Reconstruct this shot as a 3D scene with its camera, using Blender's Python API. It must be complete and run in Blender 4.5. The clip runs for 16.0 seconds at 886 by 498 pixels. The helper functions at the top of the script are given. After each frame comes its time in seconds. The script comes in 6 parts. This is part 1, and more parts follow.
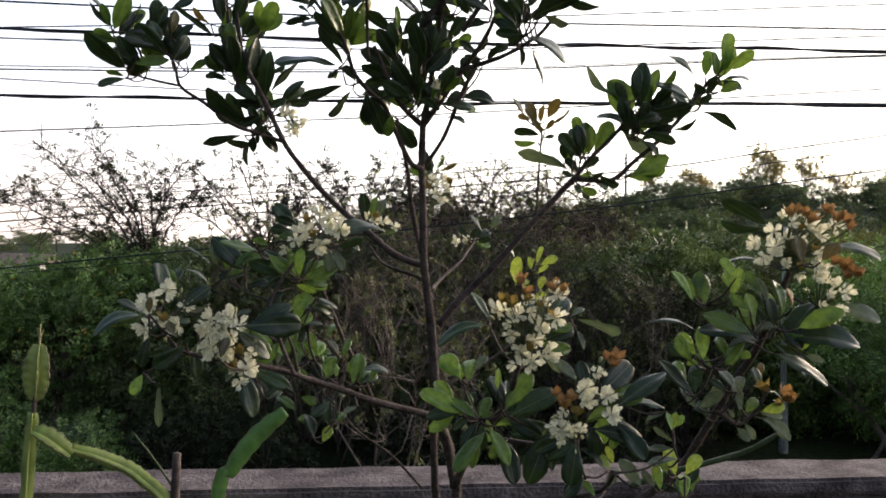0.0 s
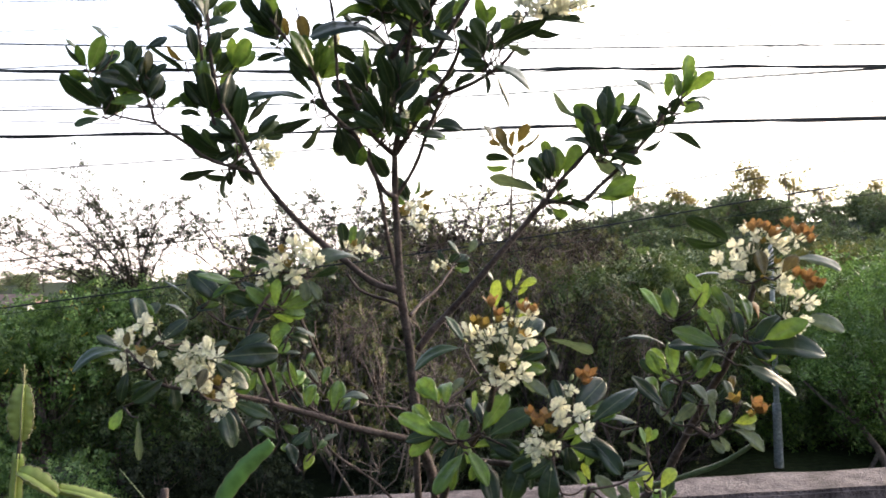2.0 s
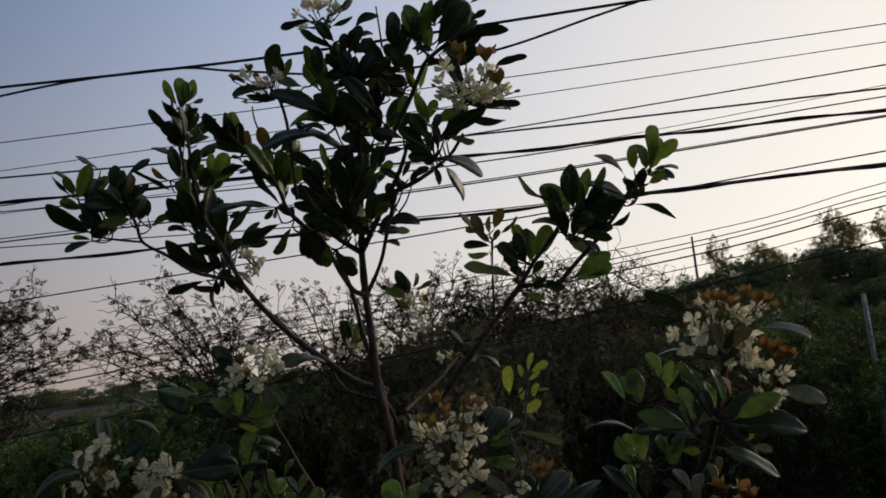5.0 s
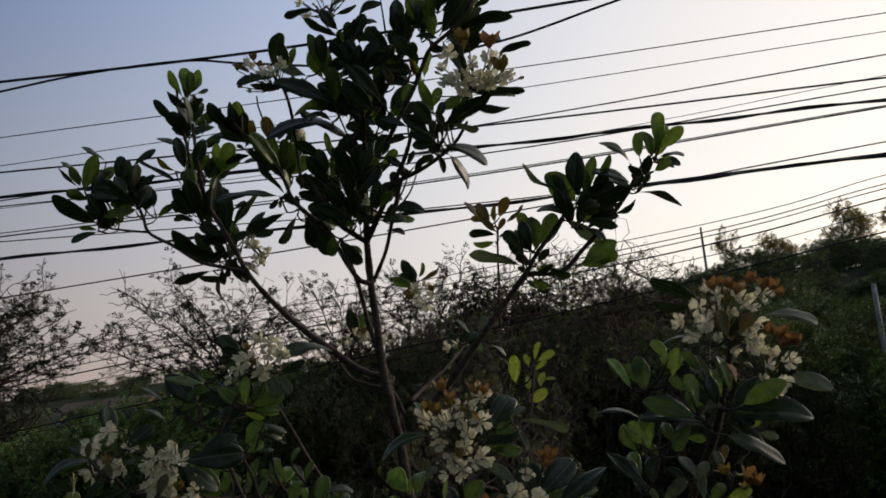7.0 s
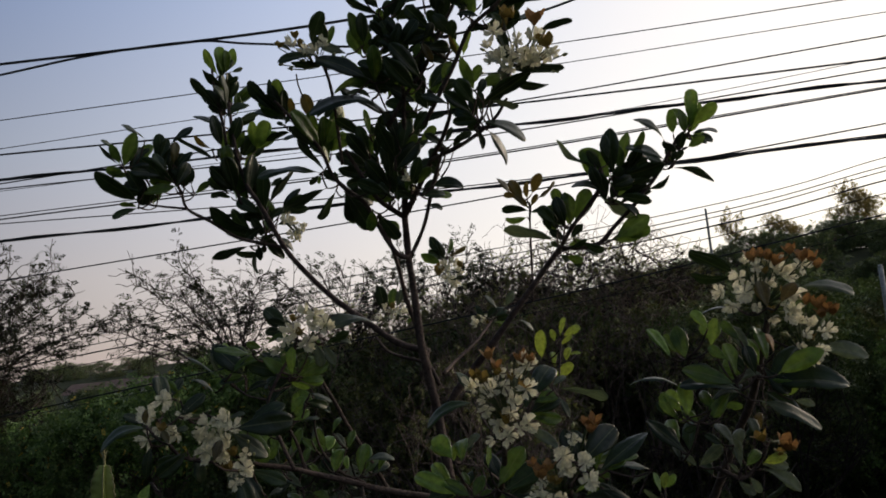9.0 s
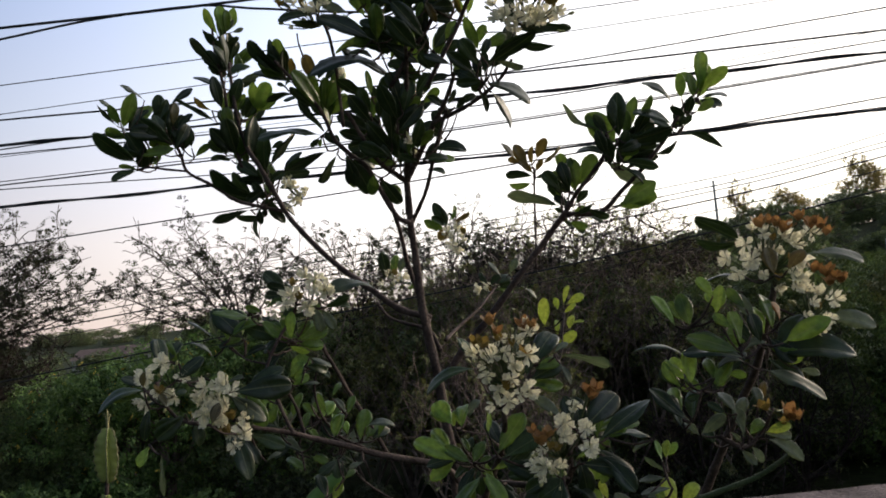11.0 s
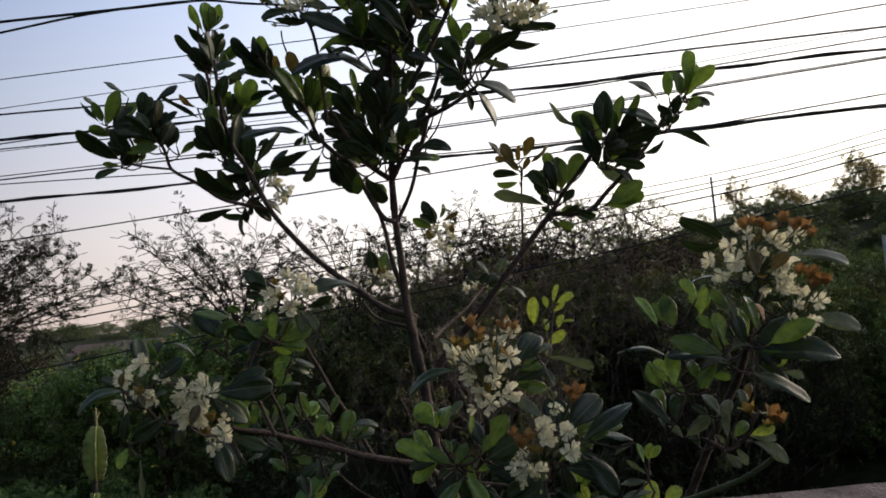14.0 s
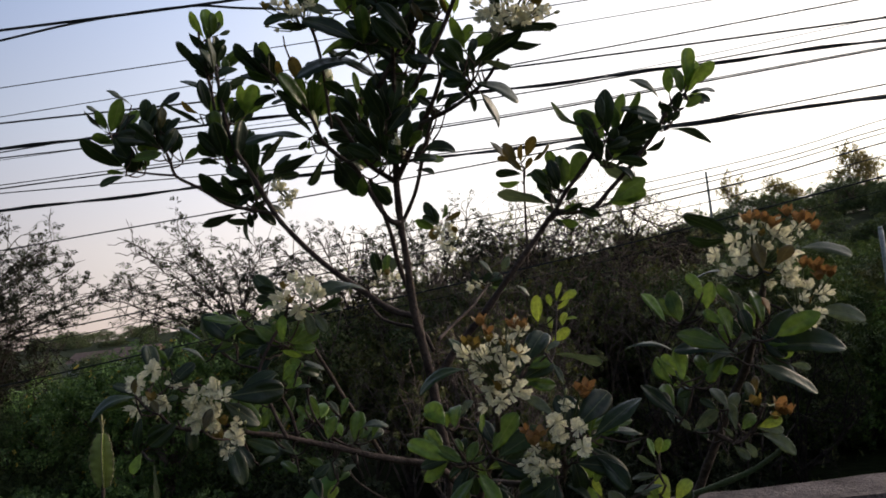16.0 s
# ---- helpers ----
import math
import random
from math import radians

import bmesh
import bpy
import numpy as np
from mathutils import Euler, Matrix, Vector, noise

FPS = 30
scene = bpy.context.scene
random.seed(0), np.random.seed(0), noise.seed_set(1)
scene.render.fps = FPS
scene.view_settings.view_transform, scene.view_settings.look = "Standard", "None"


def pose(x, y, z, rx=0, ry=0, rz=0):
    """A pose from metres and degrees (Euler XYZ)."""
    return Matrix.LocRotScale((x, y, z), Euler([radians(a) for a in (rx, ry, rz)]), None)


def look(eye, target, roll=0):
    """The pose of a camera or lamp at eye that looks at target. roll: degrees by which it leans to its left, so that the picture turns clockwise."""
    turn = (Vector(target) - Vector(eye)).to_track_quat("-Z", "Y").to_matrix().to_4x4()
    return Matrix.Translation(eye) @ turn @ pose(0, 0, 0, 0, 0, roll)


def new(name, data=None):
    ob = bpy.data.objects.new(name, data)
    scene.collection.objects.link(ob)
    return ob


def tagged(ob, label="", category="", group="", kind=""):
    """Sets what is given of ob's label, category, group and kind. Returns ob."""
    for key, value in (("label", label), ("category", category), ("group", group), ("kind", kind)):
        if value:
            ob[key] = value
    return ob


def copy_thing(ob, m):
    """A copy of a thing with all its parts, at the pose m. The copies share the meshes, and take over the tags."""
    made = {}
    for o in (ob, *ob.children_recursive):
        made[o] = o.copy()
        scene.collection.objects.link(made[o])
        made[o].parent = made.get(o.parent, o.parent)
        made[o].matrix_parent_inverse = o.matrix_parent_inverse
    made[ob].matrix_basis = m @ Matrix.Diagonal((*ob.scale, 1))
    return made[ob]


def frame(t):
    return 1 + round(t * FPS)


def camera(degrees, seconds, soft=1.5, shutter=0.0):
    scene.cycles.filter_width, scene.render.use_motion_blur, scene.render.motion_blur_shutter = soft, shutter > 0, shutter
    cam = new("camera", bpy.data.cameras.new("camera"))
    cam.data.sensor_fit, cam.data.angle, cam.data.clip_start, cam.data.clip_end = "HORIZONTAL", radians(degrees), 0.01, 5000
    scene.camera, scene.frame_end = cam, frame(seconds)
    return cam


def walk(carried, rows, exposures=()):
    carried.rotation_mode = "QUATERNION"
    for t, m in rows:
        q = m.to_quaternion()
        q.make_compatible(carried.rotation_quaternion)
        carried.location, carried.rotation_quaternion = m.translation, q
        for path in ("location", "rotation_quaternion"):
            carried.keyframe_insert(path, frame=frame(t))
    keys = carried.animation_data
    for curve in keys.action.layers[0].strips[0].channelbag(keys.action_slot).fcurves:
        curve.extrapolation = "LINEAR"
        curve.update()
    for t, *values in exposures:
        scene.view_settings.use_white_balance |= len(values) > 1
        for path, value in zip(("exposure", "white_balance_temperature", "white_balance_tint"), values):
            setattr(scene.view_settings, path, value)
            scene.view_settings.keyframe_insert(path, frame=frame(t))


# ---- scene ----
cam = camera(57.9, 16.0, 1.75, 0.4)
PATH = [
    (0, (0.035, 0.11, 1.573), (0.017, 2.11, 1.607), 0.9),
    (0.5, (0.023, 0.115, 1.576), (0.01, 2.115, 1.616), 1.2),
    (1, (0.015, 0.123, 1.572), (0.022, 2.122, 1.619), 1.1),
    (1.5, (0.02, 0.08, 1.574), (0.038, 2.079, 1.644), -0.1),
    (2, (0.061, 0.086, 1.571), (0.069, 2.083, 1.67), -1.1),
    (2.5, (0.128, 0.099, 1.573), (0.122, 2.095, 1.695), -2.2),
    (3, (0.212, 0.083, 1.571), (0.139, 2.073, 1.756), -3.8),
    (3.5, (0.225, 0.092, 1.577), (0.158, 2.076, 1.814), -4.8),
    (4, (0.249, 0.101, 1.577), (0.174, 2.082, 1.842), -5.3),
    (4.5, (0.255, 0.113, 1.588), (0.124, 2.087, 1.883), -5.4),
    (4.7, (0.257, 0.11, 1.583), (0.084, 2.078, 1.896), -5.3),
    (7, (0.264, 0.113, 1.574), (0.058, 2.08, 1.869), -5.5),
    (7.5, (0.257, 0.109, 1.575), (0.047, 2.077, 1.863), -5.4),
    (8, (0.237, 0.092, 1.57), (0.019, 2.062, 1.843), -5.4),
    (8.5, (0.217, 0.082, 1.566), (-0.003, 2.052, 1.828), -5.4),
    (9, (0.207, 0.077, 1.563), (-0.013, 2.049, 1.814), -5.5),
    (9.2, (0.194, 0.074, 1.553), (-0.006, 2.048, 1.806), -5.5),
    (11.3, (0.216, 0.113, 1.558), (-0.029, 2.091, 1.723), -4.9),
    (11.5, (0.221, 0.126, 1.565), (-0.018, 2.105, 1.725), -4.8),
    (12, (0.245, 0.129, 1.568), (0.01, 2.108, 1.729), -4.9),
    (12.5, (0.253, 0.117, 1.564), (0.019, 2.097, 1.727), -4.8),
    (13, (0.25, 0.109, 1.564), (0.012, 2.088, 1.726), -4.8),
    (13.5, (0.242, 0.109, 1.565), (0.003, 2.088, 1.73), -4.8),
    (14, (0.232, 0.112, 1.562), (-0.006, 2.09, 1.729), -4.8),
    (14.5, (0.225, 0.113, 1.562), (-0.015, 2.092, 1.729), -5.0),
    (15, (0.22, 0.112, 1.565), (-0.016, 2.091, 1.732), -5.3),
    (15.5, (0.211, 0.103, 1.561), (-0.026, 2.082, 1.729), -5.6),
    (16, (0.218, 0.1, 1.563), (-0.012, 2.08, 1.73), -6.0),
]
GAIN = 1.85
LIGHTNESS = [(0.0, 1.6), (0.7, 2.5), (1.5, 2.7), (2.2, 2.2), (2.6, 1.45), (3.0, 0.55), (3.5, 0.0), (4.5, -0.25), (7.0, -0.1), (7.5, 0.0), (9.0, 0.1), (11.3, 0.95), (12.0, 0.85), (13.5, 0.7), (16.0, 0.6)]
walk(cam, [(t, look(eye, target, roll)) for t, eye, target, roll in PATH], [(t, GAIN + e) for t, e in LIGHTNESS])

# ---- sky and light ----
world = bpy.data.worlds.new("dusk_sky")
scene.world = world
world.use_nodes = True
wn, wl = world.node_tree.nodes, world.node_tree.links
sky = wn.new("ShaderNodeTexSky")
sky.sky_type, sky.sun_disc = "NISHITA", False
SUN_EL, SUN_AZ = radians(5), radians(48)
sky.sun_elevation, sky.sun_rotation = SUN_EL, SUN_AZ
sky.altitude, sky.air_density, sky.dust_density, sky.ozone_density = 200, 1.0, 1.2, 2.0
background = wn["Background"]
background.inputs["Strength"].default_value = 0.15


def sky_ramp(fac, stops):
    r = wn.new("ShaderNodeValToRGB")
    while len(r.color_ramp.elements) < len(stops):
        r.color_ramp.elements.new(0.5)
    for e, (p, c) in zip(r.color_ramp.elements, stops):
        e.position, e.color = p, (*c, 1)
    wl.new(fac, r.inputs["Fac"])
    return r.outputs["Color"]


def sky_mix(mode, fac, a, b):
    x = wn.new("ShaderNodeMix")
    x.data_type, x.blend_type = "RGBA", mode
    for socket, v in ((x.inputs[0], fac), (x.inputs[6], a), (x.inputs[7], b)):
        if isinstance(v, tuple):
            socket.default_value = (*v, 1)
        elif isinstance(v, float):
            socket.default_value = v
        else:
            wl.new(v, socket)
    return x.outputs[2]


# thin evening haze over the clear sky: rosy at the horizon, blue above, pale towards the low sun
where = wn.new("ShaderNodeTexCoord")
parts = wn.new("ShaderNodeSeparateXYZ")
wl.new(where.outputs["Generated"], parts.inputs[0])
toward = wn.new("ShaderNodeVectorMath")
toward.operation = "DOT_PRODUCT"
toward.inputs[1].default_value = (math.sin(SUN_AZ), math.cos(SUN_AZ), 0)
wl.new(where.outputs["Generated"], toward.inputs[0])
half = wn.new("ShaderNodeMapRange")
half.inputs["From Min"].default_value, half.inputs["From Max"].default_value = -1, 1
wl.new(toward.outputs["Value"], half.inputs["Value"])
height_col = sky_ramp(parts.outputs["Z"], [(0.0, (1.04, 0.83, 0.80)), (0.12, (1.12, 0.98, 0.97)), (0.26, (0.93, 0.98, 1.15)), (0.45, (0.59, 0.76, 1.19)), (0.7, (0.48, 0.57, 0.76)), (1.0, (0.36, 0.43, 0.57))])
pale = sky_ramp(half.outputs["Result"], [(0.55, (0, 0, 0)), (0.72, (0.22, 0.22, 0.22)), (0.86, (0.72, 0.72, 0.72)), (0.97, (1, 1, 1))])
glow = sky_ramp(half.outputs["Result"], [(0.0, (0.07, 0.07, 0.08)), (0.35, (0.16, 0.16, 0.18)), (0.5, (0.52, 0.51, 0.53)), (0.7, (1, 1, 1)), (0.95, (1.25, 1.20, 1.10)), (1.0, (1.9, 1.75, 1.5))])
haze = sky_mix("MULTIPLY", 1.0, sky_mix("MIX", pale, height_col, (1.75, 1.66, 1.62)), glow)
wl.new(sky_mix("MIX", 0.93, sky.outputs["Color"], haze), background.inputs["Color"])

sun = new("sun", bpy.data.lights.new("sun", "SUN"))
sun.data.energy, sun.data.angle, sun.data.color = 0.4, radians(25), (1.0, 0.80, 0.60)
sun.matrix_world = look((0, 0, 30), (-math.sin(SUN_AZ) * 30, -math.cos(SUN_AZ) * 30, 30 - 30 * math.tan(radians(11))))


# ---- materials ----
def material(name, rough=0.6, metal=0.0, spec=0.5):
    m = bpy.data.materials.new(name)
    m.use_nodes = True
    b = m.node_tree.nodes["Principled BSDF"]
    b.inputs["Roughness"].default_value = rough
    b.inputs["Metallic"].default_value = metal
    b.inputs["Specular IOR Level"].default_value = spec
    return m, m.node_tree.nodes, m.node_tree.links, b


def noise_node(n, l, scale, detail=4, coord="Object"):
    tc, no = n.new("ShaderNodeTexCoord"), n.new("ShaderNodeTexNoise")
    no.inputs["Scale"].default_value, no.inputs["Detail"].default_value = scale, detail
    l.new(tc.outputs[coord], no.inputs["Vector"])
    return no


def ramp(n, l, fac, stops):
    r = n.new("ShaderNodeValToRGB")
    while len(r.color_ramp.elements) < len(stops):
        r.color_ramp.elements.new(0.5)
    for e, (p, c) in zip(r.color_ramp.elements, stops):
        e.position, e.color = p, (*c, 1)
    l.new(fac, r.inputs["Fac"])
    return r


def mixed(n, l, fac, a, b, mode="MIX"):
    x = n.new("ShaderNodeMix")
    x.data_type, x.blend_type = "RGBA", mode
    for socket, v in ((x.inputs[0], fac), (x.inputs[6], a), (x.inputs[7], b)):
        if isinstance(v, (int, float)):
            socket.default_value = v
        elif isinstance(v, tuple):
            socket.default_value = (*v, 1)
        else:
            l.new(v, socket)
    return x.outputs[2]


def bumped(n, l, b, height, strength, distance):
    bu = n.new("ShaderNodeBump")
    bu.inputs["Strength"].default_value, bu.inputs["Distance"].default_value = strength, distance
    l.new(height, bu.inputs["Height"])
    l.new(bu.outputs["Normal"], b.inputs["Normal"])


def leaf_material(name, dark, mid, light, rough, translucent, through_col, spec=0.5, island=False, grain=7.0):
    """A leaf: colour by piece and by mottling, a waxy coat, and some light through the blade."""
    m, n, l, b = material(name, rough, 0, spec)
    if island:
        pick = n.new("ShaderNodeNewGeometry").outputs["Random Per Island"]
    else:
        pick = n.new("ShaderNodeObjectInfo").outputs["Random"]
    base = ramp(n, l, pick, [(0.0, dark), (0.55, mid), (1.0, light)]).outputs["Color"]
    no = noise_node(n, l, grain, 5)
    lo, hi = (0.45, 1.75) if island else (0.70, 1.2)
    shade = ramp(n, l, no.outputs["Fac"], [(0.3, (lo, lo, lo)), (0.7, (hi, hi, hi * 0.95))])
    col = mixed(n, l, 1.0, base, shade.outputs["Color"], "MULTIPLY")
    if not island:
        tc, axis, rib = n.new("ShaderNodeTexCoord"), n.new("ShaderNodeSeparateXYZ"), n.new("ShaderNodeMath")
        rib.operation = "ABSOLUTE"
        l.new(tc.outputs["Object"], axis.inputs[0])
        l.new(axis.outputs["Y"], rib.inputs[0])
        vein = ramp(n, l, rib.outputs[0], [(0.004, (1, 1, 1)), (0.016, (0, 0, 0))])
        col = mixed(n, l, vein.outputs["Color"], col, mixed(n, l, 0.5, col, (0.16, 0.17, 0.08)))
    l.new(col, b.inputs["Base Color"])
    bumped(n, l, b, no.outputs["Fac"], 0.35 if island else 0.12, 0.02)
    tr, mx = n.new("ShaderNodeBsdfTranslucent"), n.new("ShaderNodeMixShader")
    tcol = mixed(n, l, 1.0, shade.outputs["Color"], through_col, "MULTIPLY")
    l.new(tcol, tr.inputs["Color"])
    mx.inputs[0].default_value = translucent
    l.new(b.outputs[0], mx.inputs[1])
    l.new(tr.outputs[0], mx.inputs[2])
    l.new(mx.outputs[0], n["Material Output"].inputs["Surface"])
    return m


def plain(name, a, b_col, scale, rough, bump=0.3, dist=0.004, spec=0.3, fine=6.0):
    m, n, l, b = material(name, rough, 0, spec)
    coarse, small = noise_node(n, l, scale, 6), noise_node(n, l, scale * fine, 6)
    c = ramp(n, l, coarse.outputs["Fac"], [(0.35, a), (0.65, b_col)]).outputs["Color"]
    s = ramp(n, l, small.outputs["Fac"], [(0.3, (0.6, 0.6, 0.6)), (0.7, (1.25, 1.25, 1.25))]).outputs["Color"]
    l.new(mixed(n, l, 1.0, c, s, "MULTIPLY"), b.inputs["Base Color"])
    bumped(n, l, b, small.outputs["Fac"], bump, dist)
    return m


# Mature dark green, lowered further to stand for the crown's backlit blackness.
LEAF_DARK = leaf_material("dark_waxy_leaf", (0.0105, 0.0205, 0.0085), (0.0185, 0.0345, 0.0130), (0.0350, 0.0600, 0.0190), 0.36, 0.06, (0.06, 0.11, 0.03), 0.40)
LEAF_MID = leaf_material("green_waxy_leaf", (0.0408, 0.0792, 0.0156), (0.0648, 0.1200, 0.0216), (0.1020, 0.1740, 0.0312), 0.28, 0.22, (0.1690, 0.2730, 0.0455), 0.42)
LEAF_YOUNG = leaf_material("young_leaf", (0.0690, 0.1437, 0.0230), (0.1196, 0.2219, 0.0333), (0.1955, 0.3277, 0.0460), 0.30, 0.25, (0.2805, 0.4125, 0.0660), 0.5)
LEAF_GREY = leaf_material("grey_leaf_underside", (0.0407, 0.0560, 0.0407), (0.0651, 0.0835, 0.0600), (0.1057, 0.1252, 0.0935), 0.5, 0.18, (0.2, 0.26, 0.12), 0.35)
LEAF_BROWN = leaf_material("olive_brown_leaf", (0.0432, 0.0360, 0.0108), (0.0648, 0.0576, 0.0144), (0.0864, 0.0720, 0.0216), 0.45, 0.25, (0.1750, 0.1260, 0.0280))
LEAF_NEW = leaf_material("bright_new_leaf", (0.1438, 0.2156, 0.0287), (0.2156, 0.3019, 0.0431), (0.3163, 0.3737, 0.0575), 0.42, 0.3, (0.4488, 0.5544, 0.0792), 0.3)
BRACT = leaf_material("orange_bract", (0.1800, 0.0907, 0.0317), (0.2640, 0.1296, 0.0432), (0.3000, 0.1814, 0.0648), 0.55, 0.35, (0.38, 0.20, 0.07))
BRACT_OLIVE = leaf_material("olive_bract", (0.12, 0.085, 0.015), (0.17, 0.12, 0.022), (0.22, 0.13, 0.03), 0.55, 0.35, (0.34, 0.24, 0.06))
PETAL = leaf_material("cream_petal", (0.80, 0.76, 0.55), (0.85, 0.82, 0.64), (0.89, 0.87, 0.72), 0.6, 0.45, (0.90, 0.87, 0.68), 0.2)
BUD = plain("flower_bud", (0.34, 0.36, 0.14), (0.50, 0.48, 0.24), 120, 0.5, 0.1)
BARK = plain("shrub_bark", (0.040, 0.026, 0.022), (0.115, 0.082, 0.070), 35, 0.85, 0.8, 0.004)
GREEN_STEM = plain("green_stem", (0.05, 0.08, 0.03), (0.09, 0.11, 0.05), 60, 0.6, 0.4)
CACTUS = plain("cactus_skin", (0.27, 0.33, 0.07), (0.38, 0.41, 0.11), 9, 0.42, 0.15, 0.002, 0.4, 2.5)
CACTUS_GREEN = plain("green_cactus_skin", (0.12, 0.24, 0.05), (0.17, 0.30, 0.07), 9, 0.4, 0.15, 0.002, 0.4, 2.5)
CACTUS_EDGE = plain("cactus_edge", (0.26, 0.24, 0.11), (0.36, 0.33, 0.17), 40, 0.7, 0.3)
CONCRETE = plain("weathered_concrete", (0.060, 0.046, 0.048), (0.185, 0.148, 0.145), 9, 0.92, 1.0, 0.016, 0.2, 9.0)
POLE = plain("pole_concrete", (0.4420, 0.4420, 0.4420), (0.6188, 0.6188, 0.5967), 4, 0.85, 0.5, 0.004)
CABLE = plain("cable_sheath", (0.015, 0.015, 0.018), (0.03, 0.03, 0.032), 3, 0.5, 0.1)
SOIL = plain("grassy_soil", (0.018, 0.026, 0.010), (0.035, 0.045, 0.016), 0.8, 0.95, 0.8, 0.05, 0.1, 9.0)
TREE_BARK = plain("tree_bark", (0.1170, 0.0857, 0.0683), (0.2730, 0.2047, 0.1658), 4, 0.9, 0.8, 0.02)
# Darkness of twigs against the bright sky, put into the bark colour.
SILHOUETTE_BARK = plain("dark_twig_bark", (0.030, 0.022, 0.018), (0.060, 0.045, 0.037), 4, 0.9, 0.8, 0.02)
FOLIAGE = leaf_material("feathery_foliage", (0.050, 0.066, 0.026), (0.100, 0.130, 0.050), (0.195, 0.210, 0.082), 0.55, 0.16, (0.13, 0.20, 0.05), 0.3, True, 1.4)
FOLIAGE_WARM = leaf_material("olive_foliage", (0.0829, 0.0982, 0.0361), (0.1383, 0.1517, 0.0540), (0.2215, 0.2054, 0.0722), 0.55, 0.16, (0.17, 0.16, 0.04), 0.3, True, 1.4)
# Backlit silhouettes and shade under the trees, put into a near-black leaf colour.
FOLIAGE_SHADED = leaf_material("fine_dark_foliage", (0.0130, 0.0169, 0.0078), (0.0221, 0.0286, 0.0117), (0.0364, 0.0416, 0.0169), 0.6, 0.06, (0.06, 0.07, 0.02), 0.2, True, 2.0)
# The low sun's warm light on the skyline trees is put into this colour.
FOLIAGE_WARM_LIT = leaf_material("ridge_foliage", (0.075, 0.080, 0.030), (0.130, 0.120, 0.045), (0.210, 0.180, 0.070), 0.6, 0.35, (0.28, 0.22, 0.06), 0.3, True, 2.0)
# Green greyed and lightened to stand for the haze over distance.
FOLIAGE_HAZED = leaf_material("hill_foliage", (0.0703, 0.0992, 0.0525), (0.1176, 0.1531, 0.0744), (0.1998, 0.2161, 0.0985), 0.6, 0.25, (0.1, 0.13, 0.04), 0.3, True, 2.0)
FOLIAGE_GREEN = leaf_material("green_foliage", (0.0575, 0.0978, 0.0299), (0.1207, 0.1898, 0.0552), (0.2472, 0.3335, 0.0978), 0.5, 0.2, (0.2002, 0.3432, 0.0715), 0.35, True, 1.4)
YELLOW_PETAL = plain("yellow_petal", (0.62, 0.42, 0.05), (0.75, 0.55, 0.10), 5, 0.6, 0.0)
HOUSE_WALL = plain("house_plaster", (0.55, 0.53, 0.50), (0.68, 0.66, 0.62), 1.5, 0.9, 0.2)
HOUSE_ROOF = plain("house_roof", (0.18, 0.12, 0.10), (0.26, 0.18, 0.15), 2, 0.9, 0.3)
HOUSE_GLASS = plain("house_window", (0.03, 0.035, 0.04), (0.05, 0.055, 0.06), 2, 0.2, 0.0)


# ---- builders ----
def mesh_of(name, verts, faces, mat, smooth=True):
    me = bpy.data.meshes.new(name)
    me.from_pydata([tuple(v) for v in verts], [], [tuple(f) for f in faces])
    me.materials.append(mat)
    if smooth:
        me.polygons.foreach_set("use_smooth", [True] * len(me.polygons))
    me.update()
    return me


def empty(name, place, label, category, group="", kind=""):
    ob = new(name)
    ob.location = place
    ob.empty_display_size = 0.1
    return tagged(ob, label, category, group, kind)


def child(name, me, parent, label="", m=None):
    ob = new(name, me)
    ob.parent = parent
    ob.matrix_parent_inverse = parent_world(parent).inverted()
    if m is not None:
        ob.matrix_basis = m
    return tagged(ob, label) if label else ob


def parent_world(ob):
    m = ob.matrix_basis.copy()
    while ob.parent:
        m = ob.parent.matrix_basis @ (ob.matrix_parent_inverse @ m)
        ob = ob.parent
    return m


def smooth_line(points, steps):
    """Points along a Catmull-Rom curve."""
    p = [Vector(v) for v in points]
    p = [2 * p[0] - p[1]] + p + [2 * p[-1] - p[-2]]
    out = []
    for i in range(1, len(p) - 2):
        a, b, c, d = p[i - 1:i + 3]
        for k in range(steps):
            t = k / steps
            out.append(0.5 * ((2 * b) + (c - a) * t + (2 * a - 5 * b + 4 * c - d) * t * t + (3 * b - a - 3 * c + d) * t ** 3))
    out.append(p[-2])
    return out


def tube(verts, faces, line, r0, r1, sides, knots=0.0):
    """A tapered tube along a line, with swollen knots, added to verts and faces."""
    start, n = len(verts), len(line)
    for i, c in enumerate(line):
        d = (line[min(i + 1, n - 1)] - line[max(i - 1, 0)]).normalized()
        u = d.cross(Vector((0.31, 0.87, 0.39))).normalized()
        w = d.cross(u)
        r = r0 + (r1 - r0) * i / (n - 1)
        r *= 1 + knots * (noise.noise(c * 40) * 0.8 + (0.25 if i % 4 == 2 else 0))
        for k in range(sides):
            a = 2 * math.pi * k / sides
            verts.append(c + r * (math.cos(a) * u + math.sin(a) * w))
    for i in range(n - 1):
        for k in range(sides):
            a, b = start + i * sides + k, start + i * sides + (k + 1) % sides
            faces.append((a, b, b + sides, a + sides))
    faces.append(tuple(start + k for k in range(sides))[::-1])
    faces.append(tuple(start + (n - 1) * sides + k for k in range(sides)))

